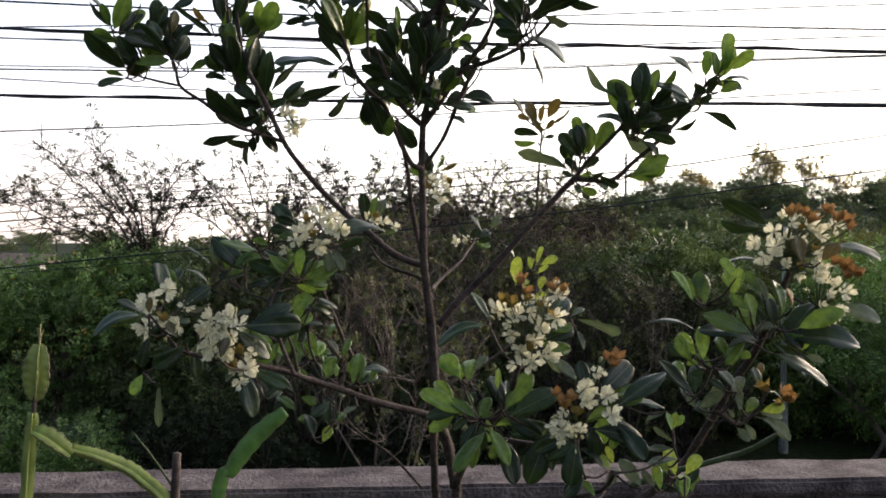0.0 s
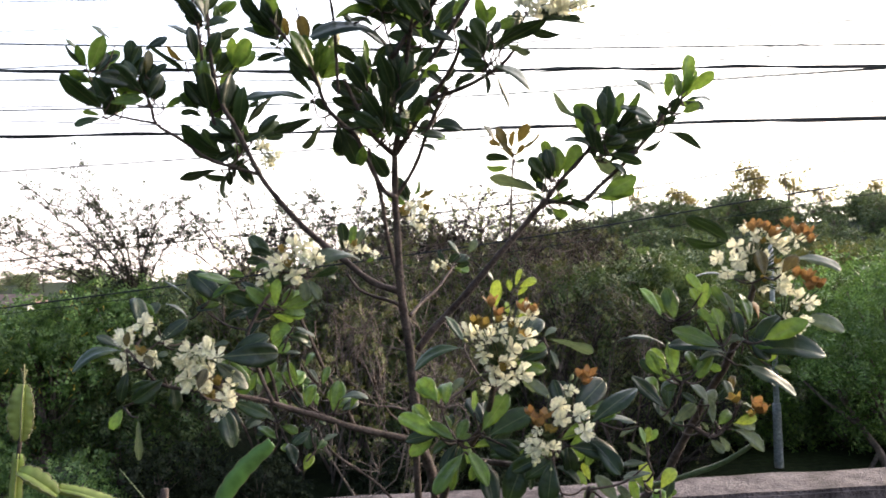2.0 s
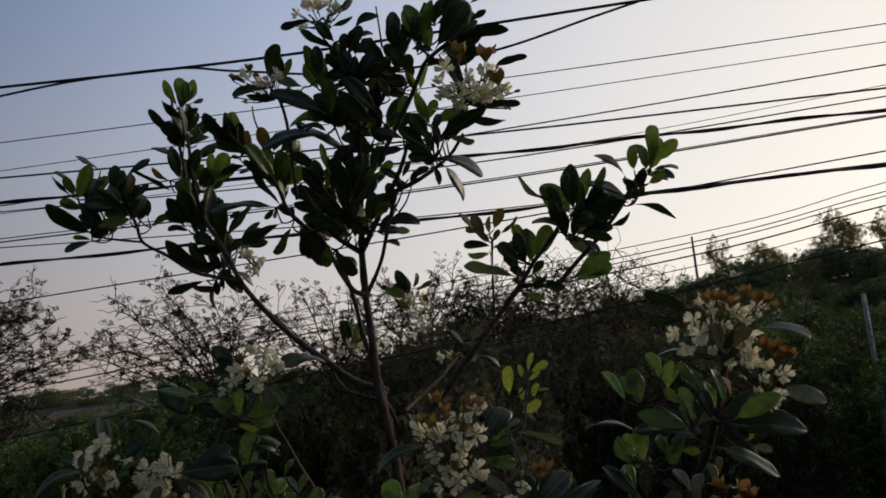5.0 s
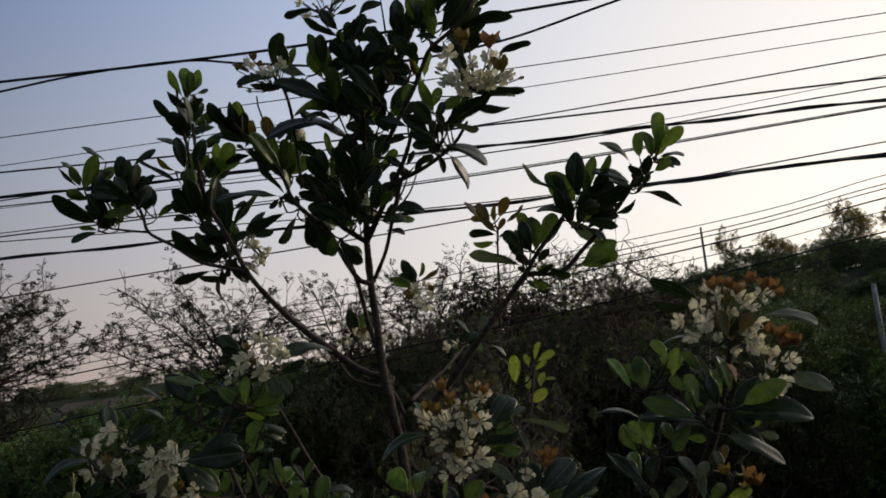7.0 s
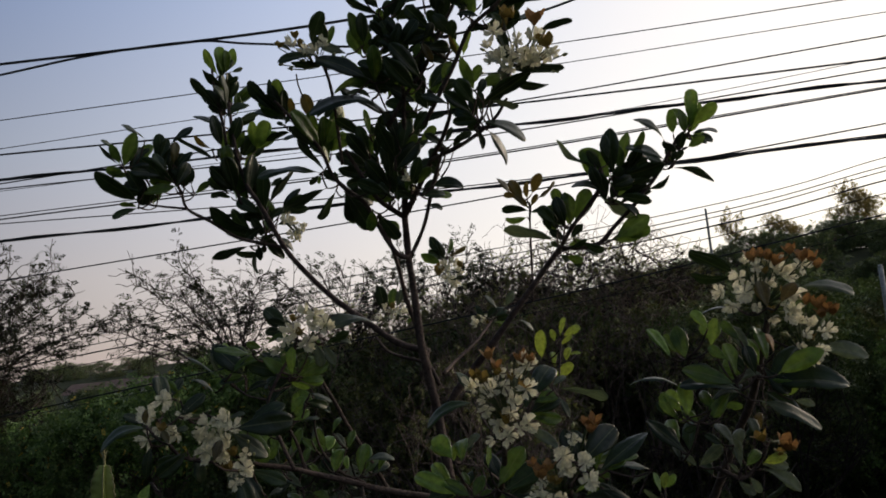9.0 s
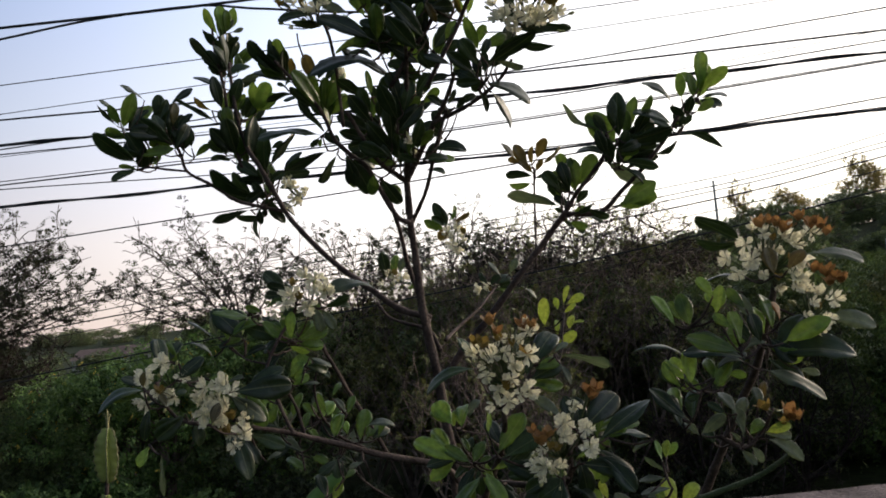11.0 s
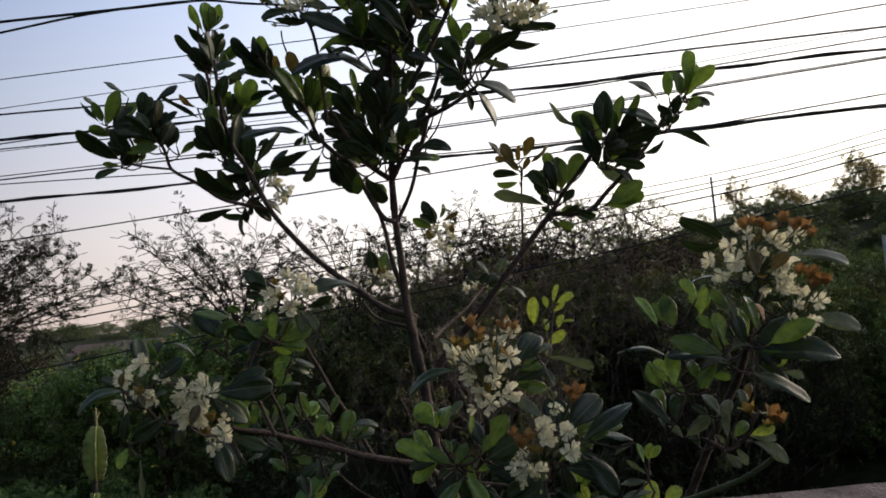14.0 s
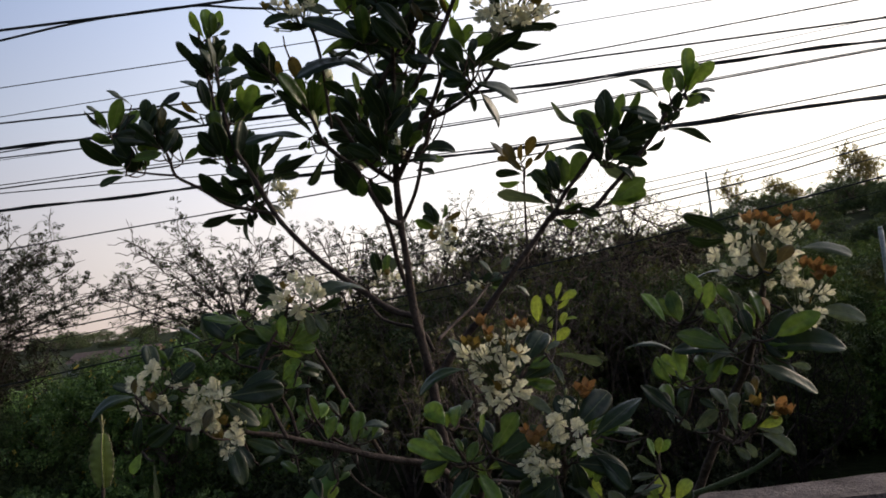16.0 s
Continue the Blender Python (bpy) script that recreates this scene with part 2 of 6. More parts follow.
# ---- ground ----
def ground_height(x, y):
    fall = min(max((y - 3.4) / 4.0, 0), 1)
    z = -2.05 * fall * fall * (3 - 2 * fall)
    rise = min(max((y - 20) / 40.0, 0), 1)
    z += 8.3 / (1 + math.exp(-x / 7)) * rise * rise * (3 - 2 * rise)
    far = min(max((y - 110) / 190.0, 0), 1)
    z += 8.0 * far * far * (3 - 2 * far) * (1 + 0.35 * noise.noise(Vector((x * 0.012, y * 0.004, 3))))
    if y > 5:
        z += 0.15 * noise.noise(Vector((x * 0.3, y * 0.3, 0)))
    return z


xs = sorted({round(s * v, 2) for s in (-1, 1) for v in [0, 1, 2, 3, 4, 5, 6, 8, 10, 12, 14, 17, 20, 24, 28, 33, 40, 50, 65, 90, 115, 140, 165, 195, 250, 340, 500, 1200]})
ys = [-1200, -300, -80, -20, -5, 0, 2, 3, 3.4, 4, 4.6, 5.2, 5.8, 6.4, 7, 7.6, 8.5, 10, 12, 14, 16, 18, 20, 22, 24, 27, 30, 34, 38, 42, 46, 50, 55, 60, 66, 75, 90, 110, 135, 165, 200, 245, 300, 400, 900, 2500]
gv = [(x, y, ground_height(x, y)) for y in ys for x in xs]
gf = [(j * len(xs) + i, j * len(xs) + i + 1, (j + 1) * len(xs) + i + 1, (j + 1) * len(xs) + i) for j in range(len(ys) - 1) for i in range(len(xs) - 1)]
tagged(new("ground", mesh_of("ground", gv, gf, SOIL)), "dark grassy ground falling away behind the wall", "ground", "", "structure")


# ---- garden wall ----
WALL_DIR = Vector((1, 0.135, 0)).normalized()


def wall_block(length, depth, z0, z1, seed):
    """A cast block with worn, uneven arrises."""
    bm = bmesh.new()
    bmesh.ops.create_cube(bm, size=1.0)
    for v in bm.verts:
        v.co = Vector((v.co.x * length, v.co.y * depth, z0 + (v.co.z + 0.5) * (z1 - z0)))
    bmesh.ops.subdivide_edges(bm, edges=[e for e in bm.edges if abs((e.verts[0].co - e.verts[1].co).normalized().x) > 0.9], cuts=60, use_grid_fill=True)
    bmesh.ops.bevel(bm, geom=[e for e in bm.edges if e.is_manifold and e.calc_face_angle(0) > 1.0], offset=0.012, segments=2, affect="EDGES")
    for v in bm.verts:
        k = noise.noise_vector(Vector((v.co.x * 5 + seed * 7, v.co.y * 9, v.co.z * 9)))
        v.co += Vector((0, k.y * 0.006, k.z * 0.006))
    me = bpy.data.meshes.new("wall_block")
    bm.to_mesh(me)
    bm.free()
    me.materials.append(CONCRETE)
    return me


garden_wall = empty("garden_wall", (0, 2.82, 0), "weathered grey concrete garden wall behind the shrub", "wall", "", "structure")
for i in range(-2, 3):
    c = Vector((0, 2.82, 0)) + WALL_DIR * (i * 4.6 - 0.1)
    turn = Matrix.Rotation(math.atan2(WALL_DIR.y, WALL_DIR.x), 4, "Z")
    child("wall_block", wall_block(4.592, 0.235, -0.05, 0.80, i), garden_wall, "", Matrix.Translation(c) @ turn)
    child("coping", wall_block(4.596, 0.27, 0.80, 0.857, i + 20), garden_wall, "", Matrix.Translation(c) @ turn)


# ---- overhead cables ----
def cable(points, radius, reach=25.0, lay=0):
    """A hanging cable, carried on past both ends of the view; lay twists a second strand round it."""
    line = smooth_line(points, 16)
    first, last = (line[0] - line[1]).normalized(), (line[-1] - line[-2]).normalized()
    line = [line[0] + first * reach] + line + [line[-1] + last * reach]
    verts, faces = [], []
    tube(verts, faces, line, radius, radius, 6)
    if lay:
        second = [c + Vector((0, math.cos(i * 0.9), math.sin(i * 0.9))) * radius * 1.7 for i, c in enumerate(line)]
        tube(verts, faces, second, radius * 0.8, radius * 0.8, 6)
    ob = new("overhead_cable", mesh_of("overhead_cable", verts, faces, CABLE))
    return tagged(ob, "thick black twisted overhead cable" if lay else "thin dark overhead cable", "cable", "overhead cables")


cable([(-6.03, 9, 4.90), (0.36, 9, 4.91), (4.43, 9, 4.97)], 0.006)
cable([(-6.04, 9, 4.54), (0.33, 9, 4.66), (4.40, 9, 4.76)], 0.005)
cable([(-6.04, 9, 4.46), (-0.30, 9, 4.28), (4.31, 9, 4.24)], 0.011)
cable([(-6.12, 9.1, 4.13), (-0.30, 9.1, 4.31), (4.40, 9.1, 4.53)], 0.008)
cable([(-6.05, 9, 4.14), (-0.10, 9, 4.03), (4.27, 9, 4.00)], 0.013, 25, 1)
cable([(-6.12, 9.1, 4.06), (-0.47, 9.1, 3.97), (4.34, 9.1, 4.17)], 0.008)
cable([(-6.05, 9, 3.70), (-0.61, 9, 3.72), (4.26, 9, 3.93)], 0.006)
cable([(-6.12, 9.1, 3.68), (-0.62, 9.1, 3.72), (4.30, 9.1, 3.94)], 0.009)
cable([(-6.06, 9, 3.38), (-0.65, 9, 3.35), (4.17, 9, 3.39)], 0.013, 25, 1)
cable([(-6.12, 9.1, 3.62), (-0.65, 9.1, 3.41), (4.22, 9.1, 3.43)], 0.007)
cable([(-2.60, 9.2, 4.07), (0.77, 9.2, 4.08), (2.15, 9.2, 4.15), (4.08, 9.2, 4.30)], 0.004)
cable([(-6.06, 9, 2.91), (-0.66, 9, 3.19), (4.19, 9, 3.53)], 0.008)
cable([(-4.61, 7, 4.71), (-2.73, 7, 4.66), (-1.58, 7, 4.65), (-0.04, 7, 4.68), (0.88, 7, 4.70)], 0.013)
cable([(-4.61, 7, 4.61), (-3.74, 7, 4.67), (-2.73, 7, 4.66), (-2.12, 7, 4.55), (-0.96, 7, 4.37), (0.19, 7, 4.42), (1.24, 7, 4.64)], 0.011)
cable([(-4.98, 9, 1.43), (0.50, 9, 2.05), (4.03, 9, 2.56)], 0.009)
cable([(-5.09, 9.2, 1.36), (0.49, 9.2, 1.93), (4.09, 9.2, 2.43)], 0.004)
cable([(-21.03, 30, 3.56), (5.59, 30, 5.77), (13.29, 30, 6.94)], 0.017)
cable([(-21.03, 30, 3.18), (4.72, 30, 5.38), (13.23, 30, 6.62)], 0.020)
cable([(-21.04, 30, 2.78), (4.69, 30, 5.19), (13.21, 30, 6.45)], 0.020)
cable([(-21.04, 30, 2.46), (4.65, 30, 4.88), (13.15, 30, 6.11)], 0.029)
cable([(-21.05, 30, 2.07), (4.60, 30, 4.47), (13.07, 30, 5.64)], 0.016)


# ---- utility poles ----
def utility_pole(x, y, z0, z1, r, sleeve=0.0):
    pole = empty("utility_pole", (x, y, z0), "pale grey concrete utility pole among the trees", "utility pole")
    verts, faces = [], []
    tube(verts, faces, [Vector((x, y, z0 + (z1 - z0) * k / 6)) for k in range(7)], r, r * 0.72, 10)
    child("shaft", mesh_of("shaft", verts, faces, POLE), pole)
    verts, faces = [], []
    tube(verts, faces, [Vector((x, y, z1 - 0.02)), Vector((x, y, z1 + 0.04))], r * 0.78, r * 0.6, 10)
    child("cap", mesh_of("cap", verts, faces, POLE), pole)
    if sleeve:
        verts, faces = [], []
        tube(verts, faces, [Vector((x, y, z0 + sleeve * k / 5)) for k in range(6)], r * 1.45, r * 1.3, 12, 0.05)
        child("sleeve", mesh_of("sleeve", verts, faces, POLE), pole, "rough concrete sleeve round the foot")
    return pole


utility_pole(6.69, 16.1, ground_height(6.69, 16.1) - 0.1, 2.35, 0.062, 1.35)
utility_pole(12.95, 59.4, ground_height(12.95, 59.4), 9.9, 0.11)


# ---- trees beyond the wall ----
def leaf_sprays(rng, bases, axes, rachis, pairs, leaflet):
    """Feathered leaves: small folded leaflets in pairs along a stalk; corners and faces of all of them."""
    n = len(bases)
    axes = axes / np.linalg.norm(axes, axis=1)[:, None]
    side = np.cross(axes, rng.normal(0, 1, (n, 3)))
    side /= np.linalg.norm(side, axis=1)[:, None]
    up = np.cross(side, axes)
    out = []
    reach = rachis * rng.uniform(0.6, 1.3, (n, 1))
    for k in range(1, pairs + 1):
        t = k / pairs
        for s in (-1, 1):
            b = bases + axes * reach * t - np.array([0, 0, 0.25]) * reach * t * t
            d = side * s + axes * rng.uniform(0.2, 0.7, (n, 1)) + up * rng.uniform(-0.3, 0.3, (n, 1))
            d /= np.linalg.norm(d, axis=1)[:, None]
            w = np.cross(d, up + 0.4 * rng.normal(0, 1, (n, 3)))
            w /= np.linalg.norm(w, axis=1)[:, None]
            ln = leaflet * rng.uniform(0.7, 1.2, (n, 1)) * (1.1 - 0.4 * t)
            wd = ln * 0.27
            out.append(np.stack([b, b + d * ln * 0.5 + w * wd, b + d * ln, b + d * ln * 0.5 - w * wd], 1))
    v = np.concatenate(out).reshape(-1, 3)
    return v, np.arange(len(v)).reshape(-1, 4)


def grow(rng, start, direction, length, radius, depth, tubes, tips, bend=0.35, split=3, lift=0.15, inside=None):
    """A branch and its side branches: lines for tubes, and the places of the leaves. It bends back where it would leave the crown's bounds."""
    p, d = Vector(start), Vector(direction).normalized()
    line, seg = [p.copy()], 5
    for i in range(seg):
        d = (d + Vector(rng.normal(0, bend / 2, 3)) + Vector((0, 0, lift * 0.3))).normalized()
        if inside and not inside(p + d * (length / seg)):
            d = (d * 0.25 + Vector((-p.x, -p.y, 0)).normalized() * 0.5 + Vector(rng.normal(0, 0.5, 3)) + Vector((0, 0, -0.35))).normalized()
        p = p + d * (length / seg)
        line.append(p.copy())
        if depth > 0 and i > 0:
            for _ in range(split if i > 1 else 1):
                side = (d + Vector(rng.normal(0, 0.75, 3)) + Vector((0, 0, lift))).normalized()
                if rng.random() < 0.62:
                    grow(rng, p, side, length * rng.uniform(0.42, 0.68), radius * 0.55, depth - 1, tubes, tips, bend, split, lift, inside)
        if depth <= 1 and i > 1:
            tips.append((p.copy(), d.copy()))
    if len(line) > 1:
        tubes.append((line, radius, radius * 0.4))


def finish_tree(name, label, category, tubes, thick, bases, axes, rng, rachis, pairs, leaflet, leaf_mat, bark=None):
    """Joins what was grown into a tree of trunk, twig mass and crown."""
    tree = empty(name, (0, 0, 0), label, category)
    bark = bark or TREE_BARK
    verts, faces, fine_v, fine_f = [], [], [], []
    for line, r0, r1 in tubes:
        big = r0 > thick
        tube(verts if big else fine_v, faces if big else fine_f, line, r0, r1, 6 if big else 3)
    child("trunk", mesh_of("trunk", verts, faces, bark), tree)
    if fine_v:
        tagged(child("twig_mass", mesh_of("twig_mass", fine_v, fine_f, bark), tree), "", "", "", "stuff")
    v, f = leaf_sprays(rng, np.array(bases), np.array(axes), rachis, pairs, leaflet)
    me = bpy.data.meshes.new("crown")
    me.from_pydata(v.tolist(), [], f.tolist())
    me.materials.append(leaf_mat)
    child("crown", me, tree)
    return tree


def leafy_tree(name, label, seed, height, width, leaf_mat, lumps, per, rachis, pairs, leaflet, low=0.12):
    """A tree 'height' high whose crown is a heap of feathery lumps with gaps between them."""
    rng = np.random.default_rng(seed)
    tubes, tips = [], []
    grow(rng, (0, 0, -0.2), (rng.normal(0, 0.1), rng.normal(0, 0.1), 1), height * 0.6, height * 0.02, 1, tubes, tips, 0.3, 2)
    bases, axes = [], []
    for k in range(lumps):
        u = rng.normal(0, 1, 3)
        u /= np.linalg.norm(u)
        c = np.array([u[0] * width / 2 * 0.72, u[1] * width / 2 * 0.72, height * (low + (1 - low) * (0.5 + 0.36 * u[2]))])
        c += rng.normal(0, 0.06 * height, 3)
        tubes.append((smooth_line([(0, 0, height * 0.25), tuple(c * np.array([0.45, 0.45, 0.75])), tuple(c)], 4), height * 0.009, height * 0.003))
        r = rng.uniform(0.10, 0.19) * width
        w = rng.normal(0, 1, (per, 3))
        w[:, 2] = w[:, 2] + 0.35
        w /= np.linalg.norm(w, axis=1)[:, None]
        rad = r * rng.uniform(0.45, 1.1, (per, 1)) * np.array([1.15, 1.15, 0.8])
        bases.append(c + w * rad)
        axes.append(w + rng.normal(0, 0.45, (per, 3)) - np.array([0, 0, 0.25]))
    bases = np.concatenate(bases)
    bases[:, 2] = np.maximum(bases[:, 2], 0.05)
    return finish_tree(name, label, "tree" if height > 2.2 else "bush", tubes, height * 0.004, bases, np.concatenate(axes), rng, rachis, pairs, leaflet, leaf_mat)


def tangled_shrub(name, label, seed, height, limbs, spread, bend, split, leafy, leaf_mat, drift=0.0, rachis=0.13, pairs=4, leaflet=0.06, twig_r=0.011, low=0.1, bark=None, wide=0.5):
    """Many forking limbs that spread from the foot into a tangle of fine twigs, with feathery tufts on some of the tips."""
    rng = np.random.default_rng(seed)
    tubes, tips = [], []

    def inside(p):
        return p.z < height * (1.02 - 0.4 * (p.xy.length / (height * wide)) ** 3) and p.xy.length < height * wide

    def limbs_from(rng, k, bound, tubes, tips):
        for s in range(limbs):
            a = 2 * math.pi * (s + rng.uniform(-0.4, 0.4)) / limbs
            out = spread * rng.uniform(0.3, 1.1)
            foot = Vector((math.cos(a) * 0.2 * out, math.sin(a) * 0.2 * out, low * height * rng.uniform(0, 1.5)))
            grow(rng, foot, (math.cos(a) * out + drift, math.sin(a) * out, 1), k * height * rng.uniform(0.45, 0.7), height * 0.007, 3, tubes, tips, bend, split, 0.1, bound)

    trial = []
    limbs_from(np.random.default_rng(seed), 1.0, None, [], trial)
    limbs_from(rng, height / np.quantile([p.z for p, _ in trial], 0.9), inside, tubes, tips)
    tubes = [(line, max(r0, twig_r), max(r1, twig_r * 0.8)) for line, r0, r1 in tubes]
    bases, axes = [], []
    for p, d in tips:
        if rng.random() < leafy:
            for _ in range(4):
                bases.append(tuple(p + Vector(rng.normal(0, 0.05, 3))))
                axes.append(tuple(d + Vector(rng.normal(0, 0.7, 3))))
    return finish_tree(name, label, "shrub", tubes, 0.02, bases, axes, rng, rachis, pairs, leaflet, leaf_mat, bark)


def arching_shrub(foot, ends, seed, leafy):
    """Long thin canes that arch from one foot to their ends, with short side twigs and feathery leaves towards the tips."""
    rng = np.random.default_rng(seed)
    tubes, bases, axes = [], [], []
    f = Vector(foot)
    for x, z in ends:
        e = Vector((x, f.y + rng.uniform(-0.9, 0.9), z))
        mid = f.lerp(e, 0.5) + Vector((0.28 * (f.x - e.x), 0, 0.16 * (e.z - f.z)))
        line = [q + Vector(rng.normal(0, 0.025, 3)) for q in smooth_line([f, mid, e], 9)]
        tubes.append((line, 0.028, 0.010))
        for i in range(6, len(line)):
            for _ in range(2):
                d = (line[i] - line[i - 1]).normalized()
                side = (d * 0.8 + Vector(rng.normal(0, 0.75, 3)) + Vector((0, 0, 0.25))).normalized()
                reach = rng.uniform(0.25, 0.85)
                twig = [line[i] + side * reach * k / 4 + Vector(rng.normal(0, 0.03, 3)) * k / 2 + Vector((0, 0, -0.05 * reach * k * k / 4)) for k in range(5)]
                tubes.append((twig, 0.011, 0.007))
                if rng.random() < 0.6:
                    fork = (side + Vector(rng.normal(0, 0.6, 3))).normalized()
                    tubes.append(([twig[2] + fork * 0.12 * k for k in range(4)], 0.008, 0.006))
                if rng.random() < leafy:
                    for _ in range(rng.integers(3, 9)):
                        k = rng.uniform(0.35, 1.05)
                        bases.append(tuple(line[i] + side * reach * k + Vector(rng.normal(0, 0.04, 3))))
                        axes.append(tuple(side * 0.6 + Vector(rng.normal(0, 0.6, 3))))
    return finish_tree("arching_shrub", "half-bare shrub with thin arching canes and sparse feathery leaves", "shrub", tubes, 0.012, bases, axes, rng, 0.17, 5, 0.062, FOLIAGE_SHADED, SILHOUETTE_BARK)


DENSE = "dense green feathery tree with a lumpy crown"
feathery = [leafy_tree("feathery_tree", DENSE, 11 + k, 4.6, 3.6, (FOLIAGE, FOLIAGE_WARM, FOLIAGE)[k], (26, 20, 24)[k], 130, 0.36, 5, 0.115) for k in range(3)]
leafy_shrub = tangled_shrub("leafy_shrub", "dense dark twiggy shrub with small sparse leaves", 41, 6.0, 9, 0.85, 0.32, 2, 0.36, FOLIAGE_SHADED, 0.1, 0.13, 5, 0.055, 0.009, bark=SILHOUETTE_BARK, wide=0.36)
bare = tangled_shrub("bare_tree", "nearly bare dark tree with crooked tangled twigs", 51, 6.0, 9, 0.75, 0.42, 2, 0.05, FOLIAGE_WARM, 0.0, twig_r=0.007, bark=SILHOUETTE_BARK, wide=0.42)
brown_tangle = tangled_shrub("tangled_shrub", "grey-brown tangle of thin bare twigs", 57, 6.0, 5, 0.8, 0.40, 2, 0.10, FOLIAGE_WARM, 0.0, 0.16, 5, 0.075, twig_r=0.008, bark=TREE_BARK, wide=0.5)
hill_tree = [leafy_tree("hill_tree", "distant round green tree on the hillside", 71 + k, 5.0, 4.4, FOLIAGE_HAZED, 18, 36, 0.5, 4, 0.24, -0.16) for k in range(2)]
ridge_tree = leafy_tree("ridge_tree", "slender open-crowned tree on the skyline", 75, 5.0, 2.5, FOLIAGE_WARM_LIT, 13, 30, 0.42, 4, 0.18, 0.35)
round_tree = leafy_tree("round_tree", "dense dark green tree with a round crown over bare trunks", 17, 4.6, 5.0, FOLIAGE_GREEN, 36, 150, 0.30, 4, 0.10, 0.36)
green_bush = leafy_tree("green_bush", "low bright green leafy bush in front of the trees", 95, 1.9, 2.8, FOLIAGE_GREEN, 12, 60, 0.28, 4, 0.12, -0.1)
undergrowth = leafy_tree("bush", "low dense dark green bush in front of the trees", 91, 1.9, 2.8, FOLIAGE_SHADED, 12, 45, 0.28, 4, 0.13, -0.1)

dome_tree = leafy_tree("dark_round_tree", "dense dark green tree with a small round crown", 23, 4.6, 2.3, FOLIAGE_SHADED, 26, 95, 0.22, 4, 0.085, 0.5)
yellow_bush = leafy_tree("flowering_bush", "olive green leafy bush dotted with small yellow flowers", 27, 3.6, 2.6, FOLIAGE_GREEN, 22, 90, 0.24, 4, 0.09, 0.1)
spots = np.random.default_rng(28)
aim = spots.normal(0, 1, (70, 3))
aim /= np.linalg.norm(aim, axis=1)[:, None]
yv, yf = leaf_sprays(spots, aim * np.array([1.25, 1.25, 1.5]) * spots.uniform(0.75, 1.05, (70, 1)) + np.array([0, 0, 2.1]), aim, 0.05, 2, 0.075)
blossoms = child("blossom_mass", mesh_of("blossom_mass", yv.tolist(), yf.tolist(), YELLOW_PETAL, False), yellow_bush)
tagged(blossoms, "small yellow flowers", "", "", "stuff")

lay = random.Random(5)
placed = set()


def plant(kind, x, y, height, full, thin=1.0):
    s = height / full
    m = Matrix.Translation((x, y, ground_height(x, y) - 0.05)) @ Matrix.Rotation(lay.uniform(0, 6.28), 4, "Z") @ Matrix.Diagonal((s * thin, s * thin, s, 1))
    if kind.name in placed:
        ob = copy_thing(kind, m)
        ob.matrix_basis = m
    else:
        placed.add(kind.name)
        kind.matrix_basis = m
        ob = kind
    return ob


# front row: crowns reach about eye height, lower towards the plain
for i, (x, y, top) in enumerate([(-14.5, 17, 0.6), (-12.2, 16.5, 0.7), (-10.2, 15.5, 0.8), (-8.2, 15.5, 1.3), (-6.4, 16, 1.8), (-4.6, 15.5, 2.0), (-2.9, 16.5, 2.5), (-1.2, 15.6, 2.2), (0.7, 16.2, 2.1),
                                 (2.5, 15.6, 2.1), (4.3, 16.6, 2.2), (6.4, 19.2, 1.9), (9.8, 16.5, 2.3), (11.8, 17.5, 2.4)]):
    plant(feathery[1 if -4 < x < -2 else (0, 2)[i % 2]], x, y, top - ground_height(x, y), 4.6)
for i in range(15):
    x, y = -9 + i * 1.6 + lay.uniform(-0.5, 0.5), 21.5 + lay.uniform(-1.5, 2.5)
    top = (1.4 if x < -6 else 2.3) + (-0.1 if -5 < x < 4 else 0) + max(0, x - 4) * 0.06 + lay.uniform(-0.3, 0.3)
    plant(feathery[(2, 0, 1)[i % 3]], x, y, top - ground_height(x, y), 4.6)
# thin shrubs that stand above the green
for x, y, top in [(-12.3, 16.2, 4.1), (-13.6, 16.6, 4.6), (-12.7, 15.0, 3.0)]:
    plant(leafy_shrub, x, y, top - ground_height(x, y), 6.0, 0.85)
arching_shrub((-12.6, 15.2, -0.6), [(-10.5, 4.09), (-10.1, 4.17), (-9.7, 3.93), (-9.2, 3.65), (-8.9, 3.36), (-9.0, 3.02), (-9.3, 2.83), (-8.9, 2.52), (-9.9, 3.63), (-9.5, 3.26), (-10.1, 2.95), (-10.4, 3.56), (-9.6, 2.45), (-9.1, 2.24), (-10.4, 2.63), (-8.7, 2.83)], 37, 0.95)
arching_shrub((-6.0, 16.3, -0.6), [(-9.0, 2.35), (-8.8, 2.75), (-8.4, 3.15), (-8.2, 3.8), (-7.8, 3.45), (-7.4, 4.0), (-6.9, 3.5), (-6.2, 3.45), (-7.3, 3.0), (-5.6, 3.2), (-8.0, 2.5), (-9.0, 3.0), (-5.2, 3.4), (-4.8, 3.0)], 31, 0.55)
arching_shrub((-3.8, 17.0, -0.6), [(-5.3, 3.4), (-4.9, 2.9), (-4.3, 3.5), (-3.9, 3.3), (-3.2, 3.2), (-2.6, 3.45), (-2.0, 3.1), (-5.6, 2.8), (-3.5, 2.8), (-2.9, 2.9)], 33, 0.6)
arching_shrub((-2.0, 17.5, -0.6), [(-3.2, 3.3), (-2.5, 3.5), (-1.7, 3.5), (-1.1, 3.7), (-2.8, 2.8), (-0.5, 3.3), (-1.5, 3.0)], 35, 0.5)
